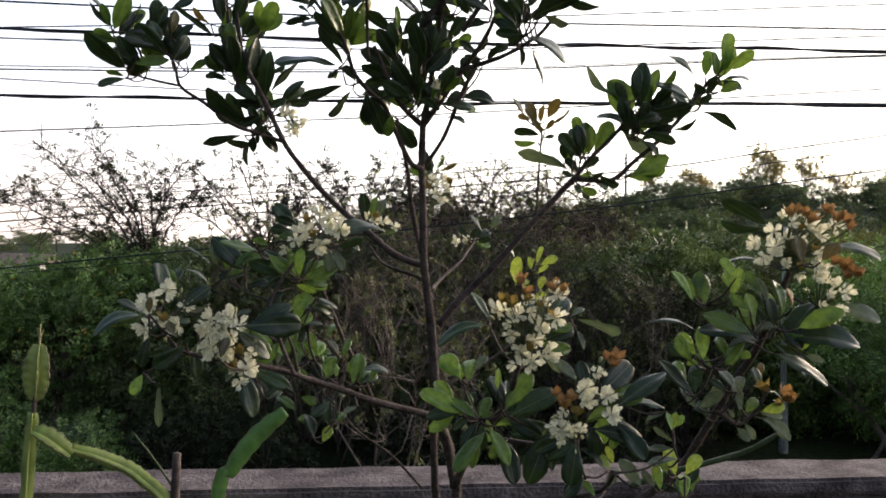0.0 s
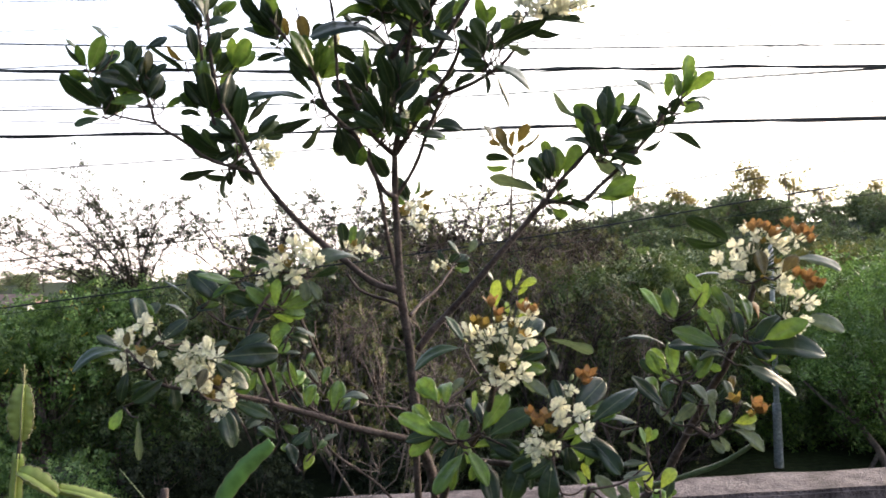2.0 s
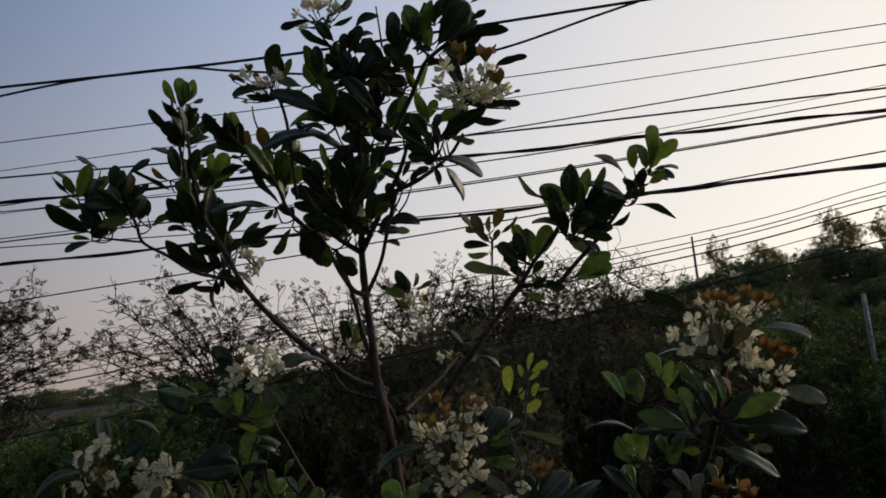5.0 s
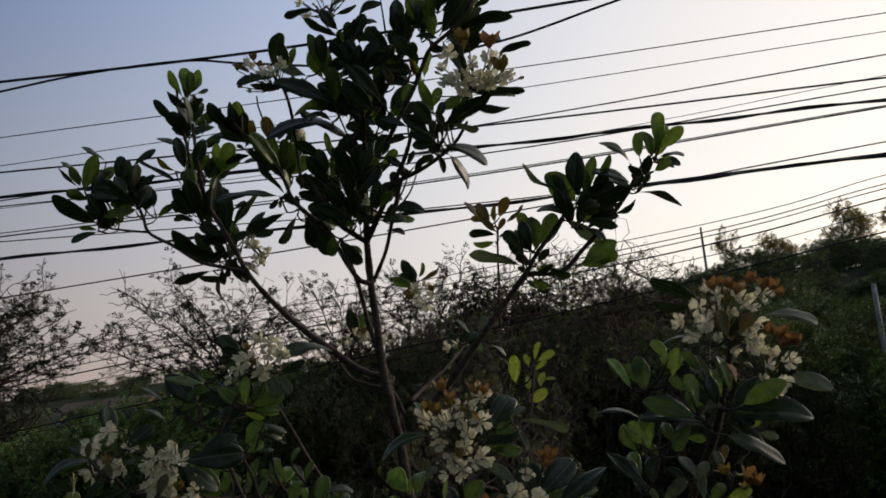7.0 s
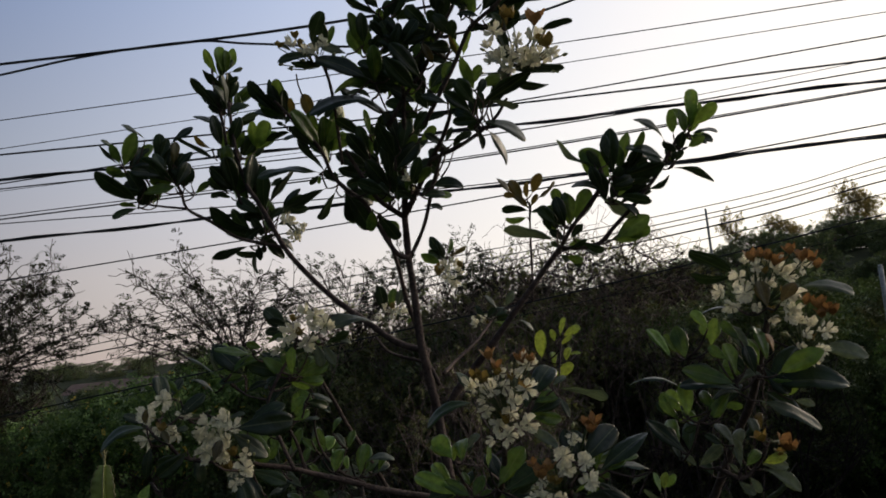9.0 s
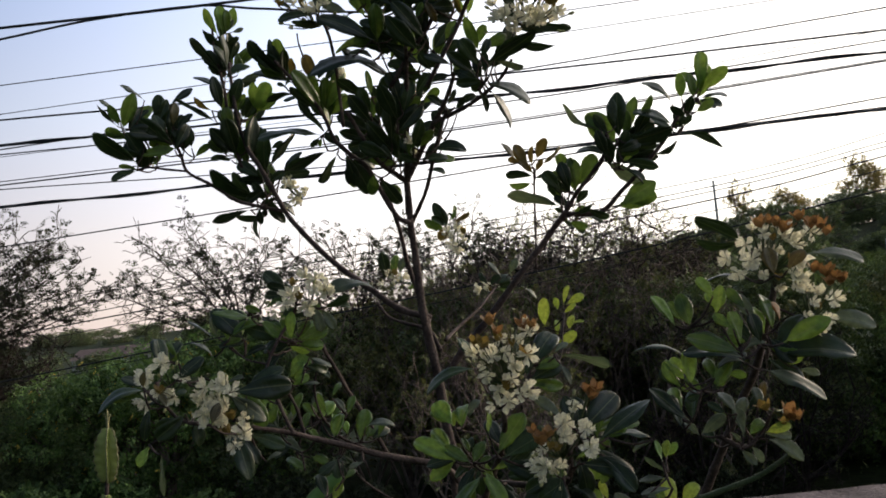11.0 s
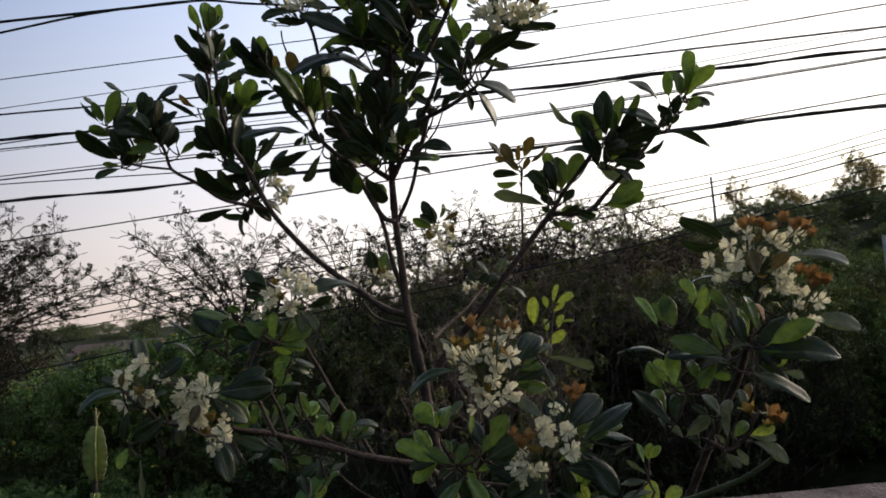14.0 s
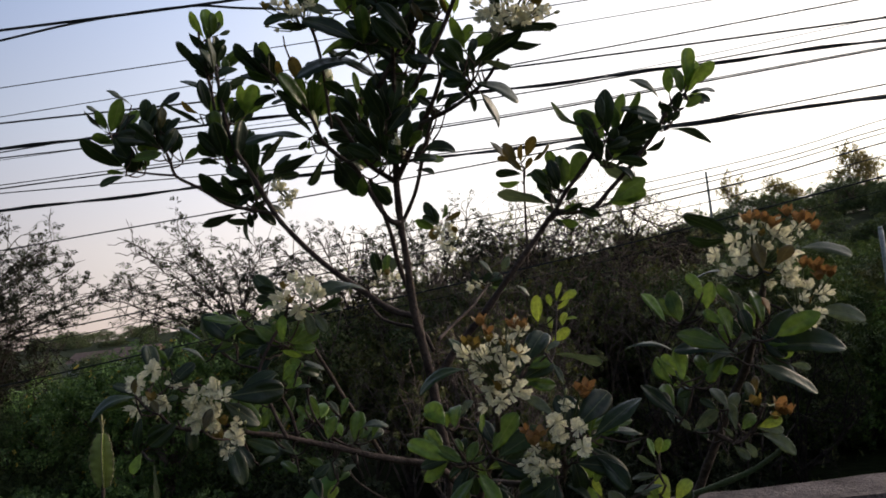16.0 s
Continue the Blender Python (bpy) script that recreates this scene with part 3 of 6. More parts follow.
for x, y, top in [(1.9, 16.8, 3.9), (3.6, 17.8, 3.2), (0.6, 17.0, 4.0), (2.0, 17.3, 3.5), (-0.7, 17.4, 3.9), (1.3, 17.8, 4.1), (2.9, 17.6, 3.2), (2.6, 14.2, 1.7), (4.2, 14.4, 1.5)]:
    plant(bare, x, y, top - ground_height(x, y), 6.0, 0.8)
for x, y, top in [(-1.9, 14.4, 1.8), (-0.3, 14.1, 2.2), (1.1, 14.3, 1.9), (-0.6, 10.6, 1.6), (3.2, 14.0, 1.6), (-3.4, 15.6, 2.6), (-2.6, 15.2, 2.75), (-1.7, 15.4, 2.75), (-0.8, 15.2, 2.55), (0.2, 15.5, 2.6), (1.2, 15.3, 2.4), (2.2, 15.5, 2.2), (1.0, 16.6, 3.1), (2.2, 16.8, 2.9), (0.0, 16.9, 3.1), (3.0, 17.0, 2.7)]:
    plant(brown_tangle, x, y, top - ground_height(x, y), 6.0, 0.8)
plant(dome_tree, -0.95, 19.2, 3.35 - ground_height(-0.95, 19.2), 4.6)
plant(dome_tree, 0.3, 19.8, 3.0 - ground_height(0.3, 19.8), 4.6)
for x, y, top in [(-8.3, 15.2, 1.55), (-7.2, 15.0, 1.75), (-6.0, 15.4, 1.9), (-9.4, 15.4, 1.25)]:
    plant(yellow_bush, x, y, top - ground_height(x, y), 3.6)
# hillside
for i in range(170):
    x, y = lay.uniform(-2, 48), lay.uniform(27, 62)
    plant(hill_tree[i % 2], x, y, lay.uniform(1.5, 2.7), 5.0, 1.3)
for x, y, top, thin in [(17.4, 60, 9.2, 0.85), (18.9, 61, 8.7, 0.8), (22.9, 60, 11.0, 0.62), (24.2, 61, 10.2, 0.6), (26.5, 60, 10.6, 0.6), (29.5, 61, 9.4, 0.7), (33.5, 60, 9.6, 0.7)]:
    plant(ridge_tree, x, y, top - ground_height(x, y), 5.0, thin * 1.5)
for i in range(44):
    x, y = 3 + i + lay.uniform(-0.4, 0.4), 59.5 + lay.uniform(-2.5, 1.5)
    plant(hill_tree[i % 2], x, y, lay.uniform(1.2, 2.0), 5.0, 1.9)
plant(ridge_tree, 14.6, 60, 10.0 - ground_height(14.6, 60), 5.0, 0.6)
# Bushes under the trees get the shade-dark copy, outer ones the lit green.
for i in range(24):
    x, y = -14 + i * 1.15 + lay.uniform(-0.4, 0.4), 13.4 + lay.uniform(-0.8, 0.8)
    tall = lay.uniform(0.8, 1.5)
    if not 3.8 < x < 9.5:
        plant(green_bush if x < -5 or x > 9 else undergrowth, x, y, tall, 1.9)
for x, y, top in [(-3.0, 19.0, 2.5), (3.6, 19.6, 2.4)]:
    plant(feathery[1], x, y, top - ground_height(x, y), 4.6)
plant(round_tree, 7.7, 13.7, 3.95, 4.6)
for x in (6.4, 7.6, 8.8, 10.0, 11.2):
    plant(green_bush, x, 18.0 + lay.uniform(-0.4, 0.4), 1.9, 1.9)
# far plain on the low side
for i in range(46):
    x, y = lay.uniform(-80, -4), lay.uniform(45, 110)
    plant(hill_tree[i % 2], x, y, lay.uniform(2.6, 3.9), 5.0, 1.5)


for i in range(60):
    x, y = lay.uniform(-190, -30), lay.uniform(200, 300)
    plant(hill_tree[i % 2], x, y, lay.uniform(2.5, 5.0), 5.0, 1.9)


# ---- far houses on the plain ----
def box(cx, cy, cz, sx, sy, sz):
    v = [(cx + sx * a, cy + sy * b, cz + sz * c) for a in (-0.5, 0.5) for b in (-0.5, 0.5) for c in (0, 1)]
    return v, [(0, 1, 3, 2), (4, 6, 7, 5), (0, 4, 5, 1), (2, 3, 7, 6), (0, 2, 6, 4), (1, 5, 7, 3)]


def far_house(x, y, w, h):
    z = ground_height(x, y)
    house = empty("house", (x, y, z), "small pale plastered house far off on the plain", "house", "far houses")
    child("wall", mesh_of("wall", *box(x, y, z, w, 6, h), HOUSE_WALL, False), house)
    rv = [(x - w / 2 - 0.4, y - 3.4, z + h), (x + w / 2 + 0.4, y - 3.4, z + h), (x + w / 2 + 0.4, y + 3.4, z + h), (x - w / 2 - 0.4, y + 3.4, z + h), (x - w / 2 - 0.4, y, z + h + 1.6), (x + w / 2 + 0.4, y, z + h + 1.6)]
    child("roof", mesh_of("roof", rv, [(0, 1, 5, 4), (2, 3, 4, 5), (0, 4, 3), (1, 2, 5), (0, 3, 2, 1)], HOUSE_ROOF, False), house)
    for k in range(3):
        child("window", mesh_of("window", *box(x + (k - 1) * w * 0.3, y - 3.02, z + h * 0.45, 0.9, 0.1, 1.1), HOUSE_GLASS, False), house)


far_house(-64, 121, 7, 2.4)
far_house(-73, 124, 6, 2.2)
far_house(-56, 127, 6, 2.3)

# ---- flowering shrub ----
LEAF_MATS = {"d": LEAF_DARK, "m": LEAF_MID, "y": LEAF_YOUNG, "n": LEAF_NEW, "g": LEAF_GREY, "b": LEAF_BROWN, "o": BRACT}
STATIONS = (0.0, 0.09, 0.15, 0.26, 0.38, 0.50, 0.61, 0.71, 0.80, 0.88, 0.94, 0.98, 1.0)
ACROSS = (-1.0, -0.86, -0.45, 0.0, 0.45, 0.86, 1.0)


def leaf_mesh(mat, ratio, bow, fold, wave, twist, droop, seed, blunt, taper):
    """An obovate leaf of unit length along x, blade in xy: bowed sideways and along its face, folded at the midrib,
    rippled at the rolled edge, twisted, with its tip curling back."""
    verts, faces = [], []
    for i, t in enumerate(STATIONS):
        u = max(t - 0.08, 0) / 0.92
        w = max(u ** taper * max(1 - u ** 1.25, 0) ** blunt * (0.8 + 0.36 * blunt + 0.28 * taper) * 0.86 * ratio, 0.012)
        turn = twist * (t - 0.45)
        arch = 4 * t * (1 - t)
        for s in ACROSS:
            ripple = wave * s * s * (math.sin(t * 7.5 + seed * 1.7 + 2.1 * s) + 0.2 * math.sin(t * 15 + seed + s)) * 0.10 * w * min(u * 4, 1)
            ragged = 1 + 0.025 * math.sin(t * 23 + seed * 2.3 + s * 3) * (abs(s) == 1)
            y = s * w * ragged * (1 - 0.15 * fold * abs(s))
            h = fold * (abs(s) - 0.35 * s * s) * w + ripple - (0.22 * w if abs(s) == 1 else 0)
            back = 0.02 * (1 - abs(s)) if i == len(STATIONS) - 1 else 0
            verts.append((t - back, bow[0] * arch + y * math.cos(turn) - h * math.sin(turn), bow[1] * arch - droop * t ** 3 + h * math.cos(turn) + y * math.sin(turn)))
    k = len(ACROSS)
    for i in range(len(STATIONS) - 1):
        for j in range(k - 1):
            q = i * k + j
            faces.append((q, q + k, q + k + 1, q + 1))
    return mesh_of("leaf", verts, faces, mat)


shrub = empty("flowering_shrub", (0.05, 1.62, 0), "evergreen shrub with glossy leaves and creamy white flower clusters", "shrub")
pick = random.Random(8)
limb_lines = {}


def limb(name, r0, r1, points):
    """A woody limb of the shrub, slightly knotted."""
    line = smooth_line(points, 6)
    verts, faces = [], []
    tube(verts, faces, line, r0, r1, 8, 0.18)
    ob = child(name.replace("_left", "").replace("left_", "").replace("right_", "").replace("far_", "").replace("_right", ""), mesh_of("limb", verts, faces, GREEN_STEM if name.startswith("young") else BARK), shrub)
    limb_lines[ob.name] = line
    return ob


def sprig(branch, depth, leaves):
    """Leaves of one shoot: foot (x, z), bearing in the upright plane, length and seen width in cm, kind, and how far the leaf is bowed upwards."""
    behind = []
    for x, z, bearing, cm, seen, kind, *bend in leaves:
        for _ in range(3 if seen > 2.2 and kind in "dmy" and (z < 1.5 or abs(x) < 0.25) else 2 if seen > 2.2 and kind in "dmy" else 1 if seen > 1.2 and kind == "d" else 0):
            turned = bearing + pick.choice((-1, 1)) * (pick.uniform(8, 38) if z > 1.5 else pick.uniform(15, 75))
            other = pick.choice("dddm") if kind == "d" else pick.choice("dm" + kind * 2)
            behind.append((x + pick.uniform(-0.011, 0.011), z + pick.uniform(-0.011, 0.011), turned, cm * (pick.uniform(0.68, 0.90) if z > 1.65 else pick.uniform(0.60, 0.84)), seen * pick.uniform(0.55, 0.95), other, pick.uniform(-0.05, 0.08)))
    for n, (x, z, bearing, cm, seen, kind, *bend) in enumerate(leaves + behind):
        a, size = radians(bearing), cm / 100
        low = max(min((1.62 - z) / 0.2, 1.0), -1.0)
        lean = radians(pick.uniform(-17, 17) + 14 * low * math.sin(a))
        # Blades face the camera's usual place, so the seen width fits its view.
        to_viewer = Vector(((0.2 - x) / 1.35, -1, (1.57 - z) / 1.35)).normalized()
        flat = Vector((math.cos(a), 0, math.sin(a)))
        flat -= to_viewer * flat.dot(to_viewer)
        along = flat - to_viewer * flat.length * math.tan(lean)
        size *= along.length / 0.99
        along.normalize()
        face = (to_viewer - along * to_viewer.dot(along)).normalized()
        side = face.cross(along)
        if side.z < 0:
            side = -side
        ratio = max(seen / cm * math.cos(lean), 0.05)
        ratio = min(ratio, 0.52)
        full = max(ratio, pick.uniform(0.36, 0.46) if kind != 'n' else 0.28)
        roll = max(min(math.acos(min(ratio / full, 1)), radians(80)), radians(pick.uniform(6, 22)))
        up = face * math.cos(roll) + side * math.sin(roll) * (1 if pick.random() < 0.72 + 0.25 * low else -1)
        across = up.cross(along)
        bow = side * (bend[0] if bend else pick.uniform(-0.02, 0.03))
        fold = pick.uniform(0.25, 0.75) if ratio / full > 0.6 else pick.uniform(0.05, 0.25)
        me = leaf_mesh(LEAF_MATS[kind], full * 1.06 / math.cos(min(roll, 0.35)), (bow.dot(across), bow.dot(up)), fold, pick.uniform(0.8, 2.2), pick.uniform(-0.8, 0.8) * (1 if ratio / full > 0.6 else 0.3), pick.uniform(0.05, 0.28), pick.uniform(0, 9), pick.uniform(0.44, 0.72), pick.uniform(0.72, 1.02))
        m = (Matrix((along, across, up)).transposed() * size).to_4x4()
        foot = Vector((x, depth + (pick.uniform(-0.03, 0.02) if n < len(leaves) else pick.uniform(0.0, 0.05)), z))
        m.translation = foot
        child("leaf", me, branch, "", m)
        near = min(limb_lines[branch.name], key=lambda q: (q - foot + Vector((0, 0, 0.012))).length)
        limb_feet = limb_lines[branch.name]
        limb_feet.append(foot)
        if 0.012 < (near - foot).length < 0.10:
            tv, tf = [], []
            tube(tv, tf, smooth_line([near, near.lerp(foot, 0.55) + Vector((0, 0, -0.12 * (near - foot).length)), foot], 3), 0.0019, 0.0012, 5)
            child("twig", mesh_of("twig", tv, tf, BARK), branch)


def floret_mesh(seed, petals):
    """A small flower with crumpled, frilled petals, unit width, opening along z, with stamens and a slim tube below."""
    r = random.Random(seed)
    verts, faces = [], []
    for k in range(petals):
        a0 = 2 * math.pi * k / petals + r.uniform(-0.3, 0.3)
        cup, long, phase = r.uniform(-0.3, 1.3), r.uniform(0.75, 1.15), r.uniform(0, 6.28)
        start = len(verts)
        for i in range(6):
            t = i / 5
            w = (0.03, 0.06, 0.10, 0.15, 0.165, 0.11)[i] * r.uniform(0.85, 1.15)
            for s in (-1, -0.6, -0.2, 0.2, 0.6, 1):
                rr = (0.05 + 0.45 * t) * long + (r.uniform(-0.09, 0.06) if i == 5 else 0)
                h = cup * t * t * 0.4 + 0.075 * t * t * math.sin(phase + s * 5.5 + t * 3) + r.uniform(-0.045, 0.045) * t
                verts.append(Matrix.Rotation(a0, 3, "Z") @ Vector((rr, s * w, h + 0.06 * abs(s) * t)))
        for i in range(5):
            for j in range(5):
                q = start + i * 6 + j
                faces.append((q, q + 6, q + 7, q + 1))
    for k in range(13):
        a, h = r.uniform(0, 6.28), r.uniform(0.25, 0.5)
        base = Vector((math.cos(a) * 0.03, math.sin(a) * 0.03, 0.0))
        tip = Vector((math.cos(a) * r.uniform(0.08, 0.3), math.sin(a) * r.uniform(0.08, 0.3), h))
        tube(verts, faces, [base, (base + tip) / 2 + Vector((0, 0, 0.03)), tip], 0.007, 0.016, 3)
    tube(verts, faces, [Vector((0, 0, -0.32)), Vector((0, 0, -0.1)), Vector((0, 0, 0.03))], 0.03, 0.06, 5)
    return mesh_of("floret", verts, faces, PETAL)


def bud_mesh():
    """A pale egg-shaped flower bud, unit long, on its stalk end."""
    verts, faces = [], []
    tube(verts, faces, [Vector((0, 0, z)) for z in (-0.5, -0.35, 0.0, 0.3, 0.46)], 0.2, 0.2, 6)
    for i, r in enumerate((0.35, 0.9, 1.35, 1.0, 0.35)):
        for k in range(6):
            verts[i * 6 + k] = Vector((verts[i * 6 + k].x * r, verts[i * 6 + k].y * r, verts[i * 6 + k].z))
    return mesh_of("bud", verts, faces, BUD)


BUD_MESH = bud_mesh()
FLORETS = [floret_mesh(k, 5 + k % 3) for k in range(9)]


def bract_mesh(seed, mat):
    """A cupped, withered flower of four pointed bracts."""
    r = random.Random(seed)
    verts, faces = [], []
    for k in range(4):
        a0 = math.pi / 2 * k + r.uniform(-0.3, 0.3)
        start = len(verts)
        for i in range(4):
            t = i / 3
            w, out = (0.08, 0.30, 0.32, 0.09)[i], (0.04, 0.26, 0.42, 0.62)[i] * r.uniform(0.8, 1.2)
            for s in (-1, 0, 1):
                verts.append(Matrix.Rotation(a0, 3, "Z") @ Vector((out - 0.07 * abs(s), s * w, 0.8 * t + r.uniform(-0.06, 0.06))))
        for i in range(3):
            for j in range(2):
                q = start + i * 3 + j
                faces.append((q, q + 3, q + 4, q + 1))
    return mesh_of("bract", verts, faces, mat)


BRACTS = [bract_mesh(k, BRACT) for k in range(4)]
OLIVE_BRACTS = [bract_mesh(k + 9, BRACT_OLIVE) for k in range(4)]


def blossom(branch, depth, florets, olive, orange):
    """A cluster of florets on short stalks about one foot, with small buds and withered bracts; places (x, z) and widths in cm."""
    heads = florets or orange
    cx, cz = sum(f[0] for f in heads) / len(heads), sum(f[1] for f in heads) / len(heads)
    low = min(f[1] for f in heads)
    root = Vector((cx, depth + 0.035, cz * 0.4 + low * 0.6))
    near = min(limb_lines[branch.name], key=lambda q: (q - root).length)
    verts, faces = [], []
    start = near if (near - root).length < 0.09 else root + Vector((0, 0.012, -0.03))
    tube(verts, faces, smooth_line([start, start.lerp(root, 0.5) + Vector((0, 0.004, -0.004)), root], 3), 0.0024, 0.0018, 6)
    cluster = child("blossom", mesh_of("flower_stalk", verts, faces, GREEN_STEM), shrub, "creamy white flower cluster")

    def set_on(name, me, p, face, size, label=""):
        verts, faces = [], []
        tube(verts, faces, [root, (root + p) / 2 + Vector((0, 0.006, -0.002)), p], 0.0013, 0.0009, 4)
        child("stalk", mesh_of("stalk", verts, faces, GREEN_STEM), cluster)
        turn = face.to_track_quat("Z", "Y").to_matrix().to_4x4() @ Matrix.Rotation(pick.uniform(0, 6.28), 4, "Z")
        child(name, me, cluster, label, Matrix.Translation(p) @ turn @ Matrix.Diagonal((size, size, size, 1)))

    for x, z, wide in florets:
        p = Vector((x, depth + pick.uniform(-0.016, 0.014), z))
        face = (Vector((x - cx, 0, z - cz)) * 9 + Vector((pick.uniform(-0.45, 0.45), -1, pick.uniform(-0.35, 0.5)))).normalized()
        set_on("floret", pick.choice(FLORETS), p, face, min(wide, 3.2) / 100 * 1.03)
    for k in range(len(florets) + 2 if florets else 0):
        x, z, wide = pick.choice(florets)
        p = Vector((x + pick.uniform(-0.02, 0.02), depth + pick.uniform(-0.008, 0.02), z + pick.uniform(-0.02, 0.02)))
        set_on("bud", BUD_MESH, p, p - root, pick.uniform(0.006, 0.010))
    for bank, places, label in ((OLIVE_BRACTS, olive, "olive withered bract"), (BRACTS, orange, "orange-brown withered bract")):
        for x, z, wide in places:
            p = Vector((x, depth - 0.012 + pick.uniform(-0.008, 0.008), z - wide / 250))
            set_on("bract", pick.choice(bank), p, Vector((pick.uniform(-0.5, 0.5), pick.uniform(-0.7, 0.0), 1)).normalized(), wide / 100 * 0.95, label)


trunk = limb("trunk", 0.011, 0.006, [(0.06, 1.63, 0.0), (0.055, 1.600, 1.056), (0.050, 1.590, 1.161), (0.039, 1.580, 1.229), (0.020, 1.570, 1.293), (0.010, 1.560, 1.377), (0.003, 1.550, 1.461), (-0.007, 1.540, 1.534), (-0.012, 1.530, 1.585), (-0.014, 1.520, 1.666), (-0.017, 1.510, 1.737), (-0.016, 1.500, 1.811)])
side_stem = limb("side_stem", 0.008, 0.005, [(0.04, 1.65, 0.0), (0.018, 1.620, 1.049), (0.013, 1.608, 1.157), (0.008, 1.596, 1.309), (0.003, 1.584, 1.416), (-0.005, 1.572, 1.501), (-0.009, 1.560, 1.564)])
thin_stem = limb("thin_stem", 0.005, 0.0035, [(-0.009, 1.580, 1.554), (-0.018, 1.564, 1.596), (-0.035, 1.548, 1.668), (-0.041, 1.532, 1.724), (-0.052, 1.516, 1.778), (-0.062, 1.500, 1.821)])
left_limb = limb("left_limb", 0.0065, 0.0035, [(-0.007, 1.600, 1.564), (-0.067, 1.604, 1.586), (-0.121, 1.608, 1.629), (-0.165, 1.613, 1.664), (-0.209, 1.617, 1.705), (-0.253, 1.621, 1.755), (-0.282, 1.625, 1.794), (-0.310, 1.629, 1.849), (-0.333, 1.633, 1.894), (-0.357, 1.637, 1.934), (-0.374, 1.642, 1.985), (-0.385, 1.646, 2.054), (-0.391, 1.650, 2.123)])
left_twig = limb("left_twig", 0.004, 0.0025, [(-0.292, 1.650, 1.802), (-0.346, 1.643, 1.818), (-0.388, 1.636, 1.833), (-0.436, 1.629, 1.869), (-0.481, 1.621, 1.899), (-0.490, 1.614, 1.934), (-0.503, 1.607, 1.971), (-0.510, 1.600, 2.018)])
left_twiglet = limb("left_twiglet", 0.0025, 0.002, [(-0.474, 1.600, 1.896), (-0.528, 1.600, 1.907), (-0.556, 1.600, 1.918), (-0.550, 1.600, 1.953), (-0.579, 1.600, 1.996)])
mid_limb = limb("mid_limb", 0.005, 0.0025, [(-0.016, 1.500, 1.735), (-0.036, 1.491, 1.746), (-0.060, 1.482, 1.793), (-0.082, 1.473, 1.840), (-0.109, 1.464, 1.864), (-0.132, 1.456, 1.892), (-0.144, 1.447, 1.929), (-0.155, 1.438, 1.951), (-0.187, 1.429, 1.992), (-0.219, 1.420, 2.033)])
centre_limb = limb("centre_limb", 0.006, 0.003, [(-0.016, 1.500, 1.810), (-0.005, 1.462, 1.859), (0.007, 1.425, 1.938), (0.018, 1.388, 1.989), (0.025, 1.350, 2.018)])
fork_limb = limb("fork_limb", 0.0055, 0.003, [(-0.016, 1.500, 1.810), (0.014, 1.470, 1.847), (0.048, 1.440, 1.892), (0.072, 1.410, 1.917), (0.093, 1.380, 1.947), (0.112, 1.350, 1.991)])
second_limb = limb("second_limb", 0.004, 0.003, [(-0.015, 1.520, 1.738), (0.021, 1.480, 1.788), (0.048, 1.440, 1.850), (0.077, 1.400, 1.905)])
outer_limb = limb("outer_limb", 0.004, 0.0025, [(0.048, 1.420, 1.889), (0.104, 1.402, 1.904), (0.140, 1.385, 1.918), (0.171, 1.368, 1.936), (0.193, 1.350, 1.960)])
left_riser = limb("left_riser", 0.005, 0.003, [(-0.016, 1.500, 1.810), (-0.038, 1.475, 1.826), (-0.055, 1.450, 1.842), (-0.074, 1.425, 1.880), (-0.093, 1.400, 1.922)])
top_stem = limb("top_stem", 0.004, 0.003, [(-0.014, 1.400, 1.954), (0.024, 1.392, 2.006), (0.057, 1.384, 2.039), (0.093, 1.376, 2.100), (0.122, 1.368, 2.143), (0.151, 1.360, 2.195)])
top_stem_left = limb("top_stem_left", 0.003, 0.0025, [(-0.105, 1.420, 1.901), (-0.107, 1.415, 1.970), (-0.110, 1.410, 2.024), (-0.118, 1.405, 2.070), (-0.135, 1.400, 2.101)])
top_stem_right = limb("top_stem_right", 0.004, 0.003, [(0.049, 1.380, 1.941), (0.107, 1.360, 2.024), (0.132, 1.340, 2.061), (0.150, 1.320, 2.079), (0.195, 1.300, 2.102), (0.227, 1.280, 2.135)])
bare_twig = limb("bare_twig", 0.0018, 0.0012, [(0.070, 1.380, 2.135), (0.069, 1.370, 2.171), (0.068, 1.360, 2.202)])
bud_twig = limb("bud_twig", 0.0016, 0.0012, [(-0.172, 1.440, 2.039), (-0.179, 1.440, 2.064), (-0.181, 1.440, 2.084)])
right_limb = limb("right_limb", 0.007, 0.0045, [(0.016, 1.600, 1.457), (0.050, 1.593, 1.500), (0.104, 1.587, 1.555), (0.156, 1.580, 1.615), (0.209, 1.573, 1.675), (0.245, 1.567, 1.716), (0.262, 1.560, 1.734)])
right_twig = limb("right_twig", 0.0045, 0.003, [(0.262, 1.560, 1.729), (0.322, 1.553, 1.726), (0.362, 1.547, 1.759), (0.403, 1.540, 1.796), (0.448, 1.533, 1.845), (0.466, 1.527, 1.872), (0.489, 1.520, 1.904)])
right_fork = limb("right_fork", 0.004, 0.003, [(0.262, 1.560, 1.734), (0.281, 1.545, 1.761), (0.309, 1.530, 1.790), (0.337, 1.515, 1.824), (0.342, 1.500, 1.857)])
right_riser = limb("right_riser", 0.0025, 0.002, [(0.197, 1.660, 1.641), (0.202, 1.665, 1.698), (0.206, 1.670, 1.766), (0.209, 1.675, 1.806), (0.212, 1.680, 1.841)])
centre_twig = limb("centre_twig", 0.004, 0.0025, [(-0.003, 1.750, 1.516), (0.018, 1.825, 1.540), (0.057, 1.900, 1.575), (0.078, 1.975, 1.604), (0.102, 2.050, 1.637)])
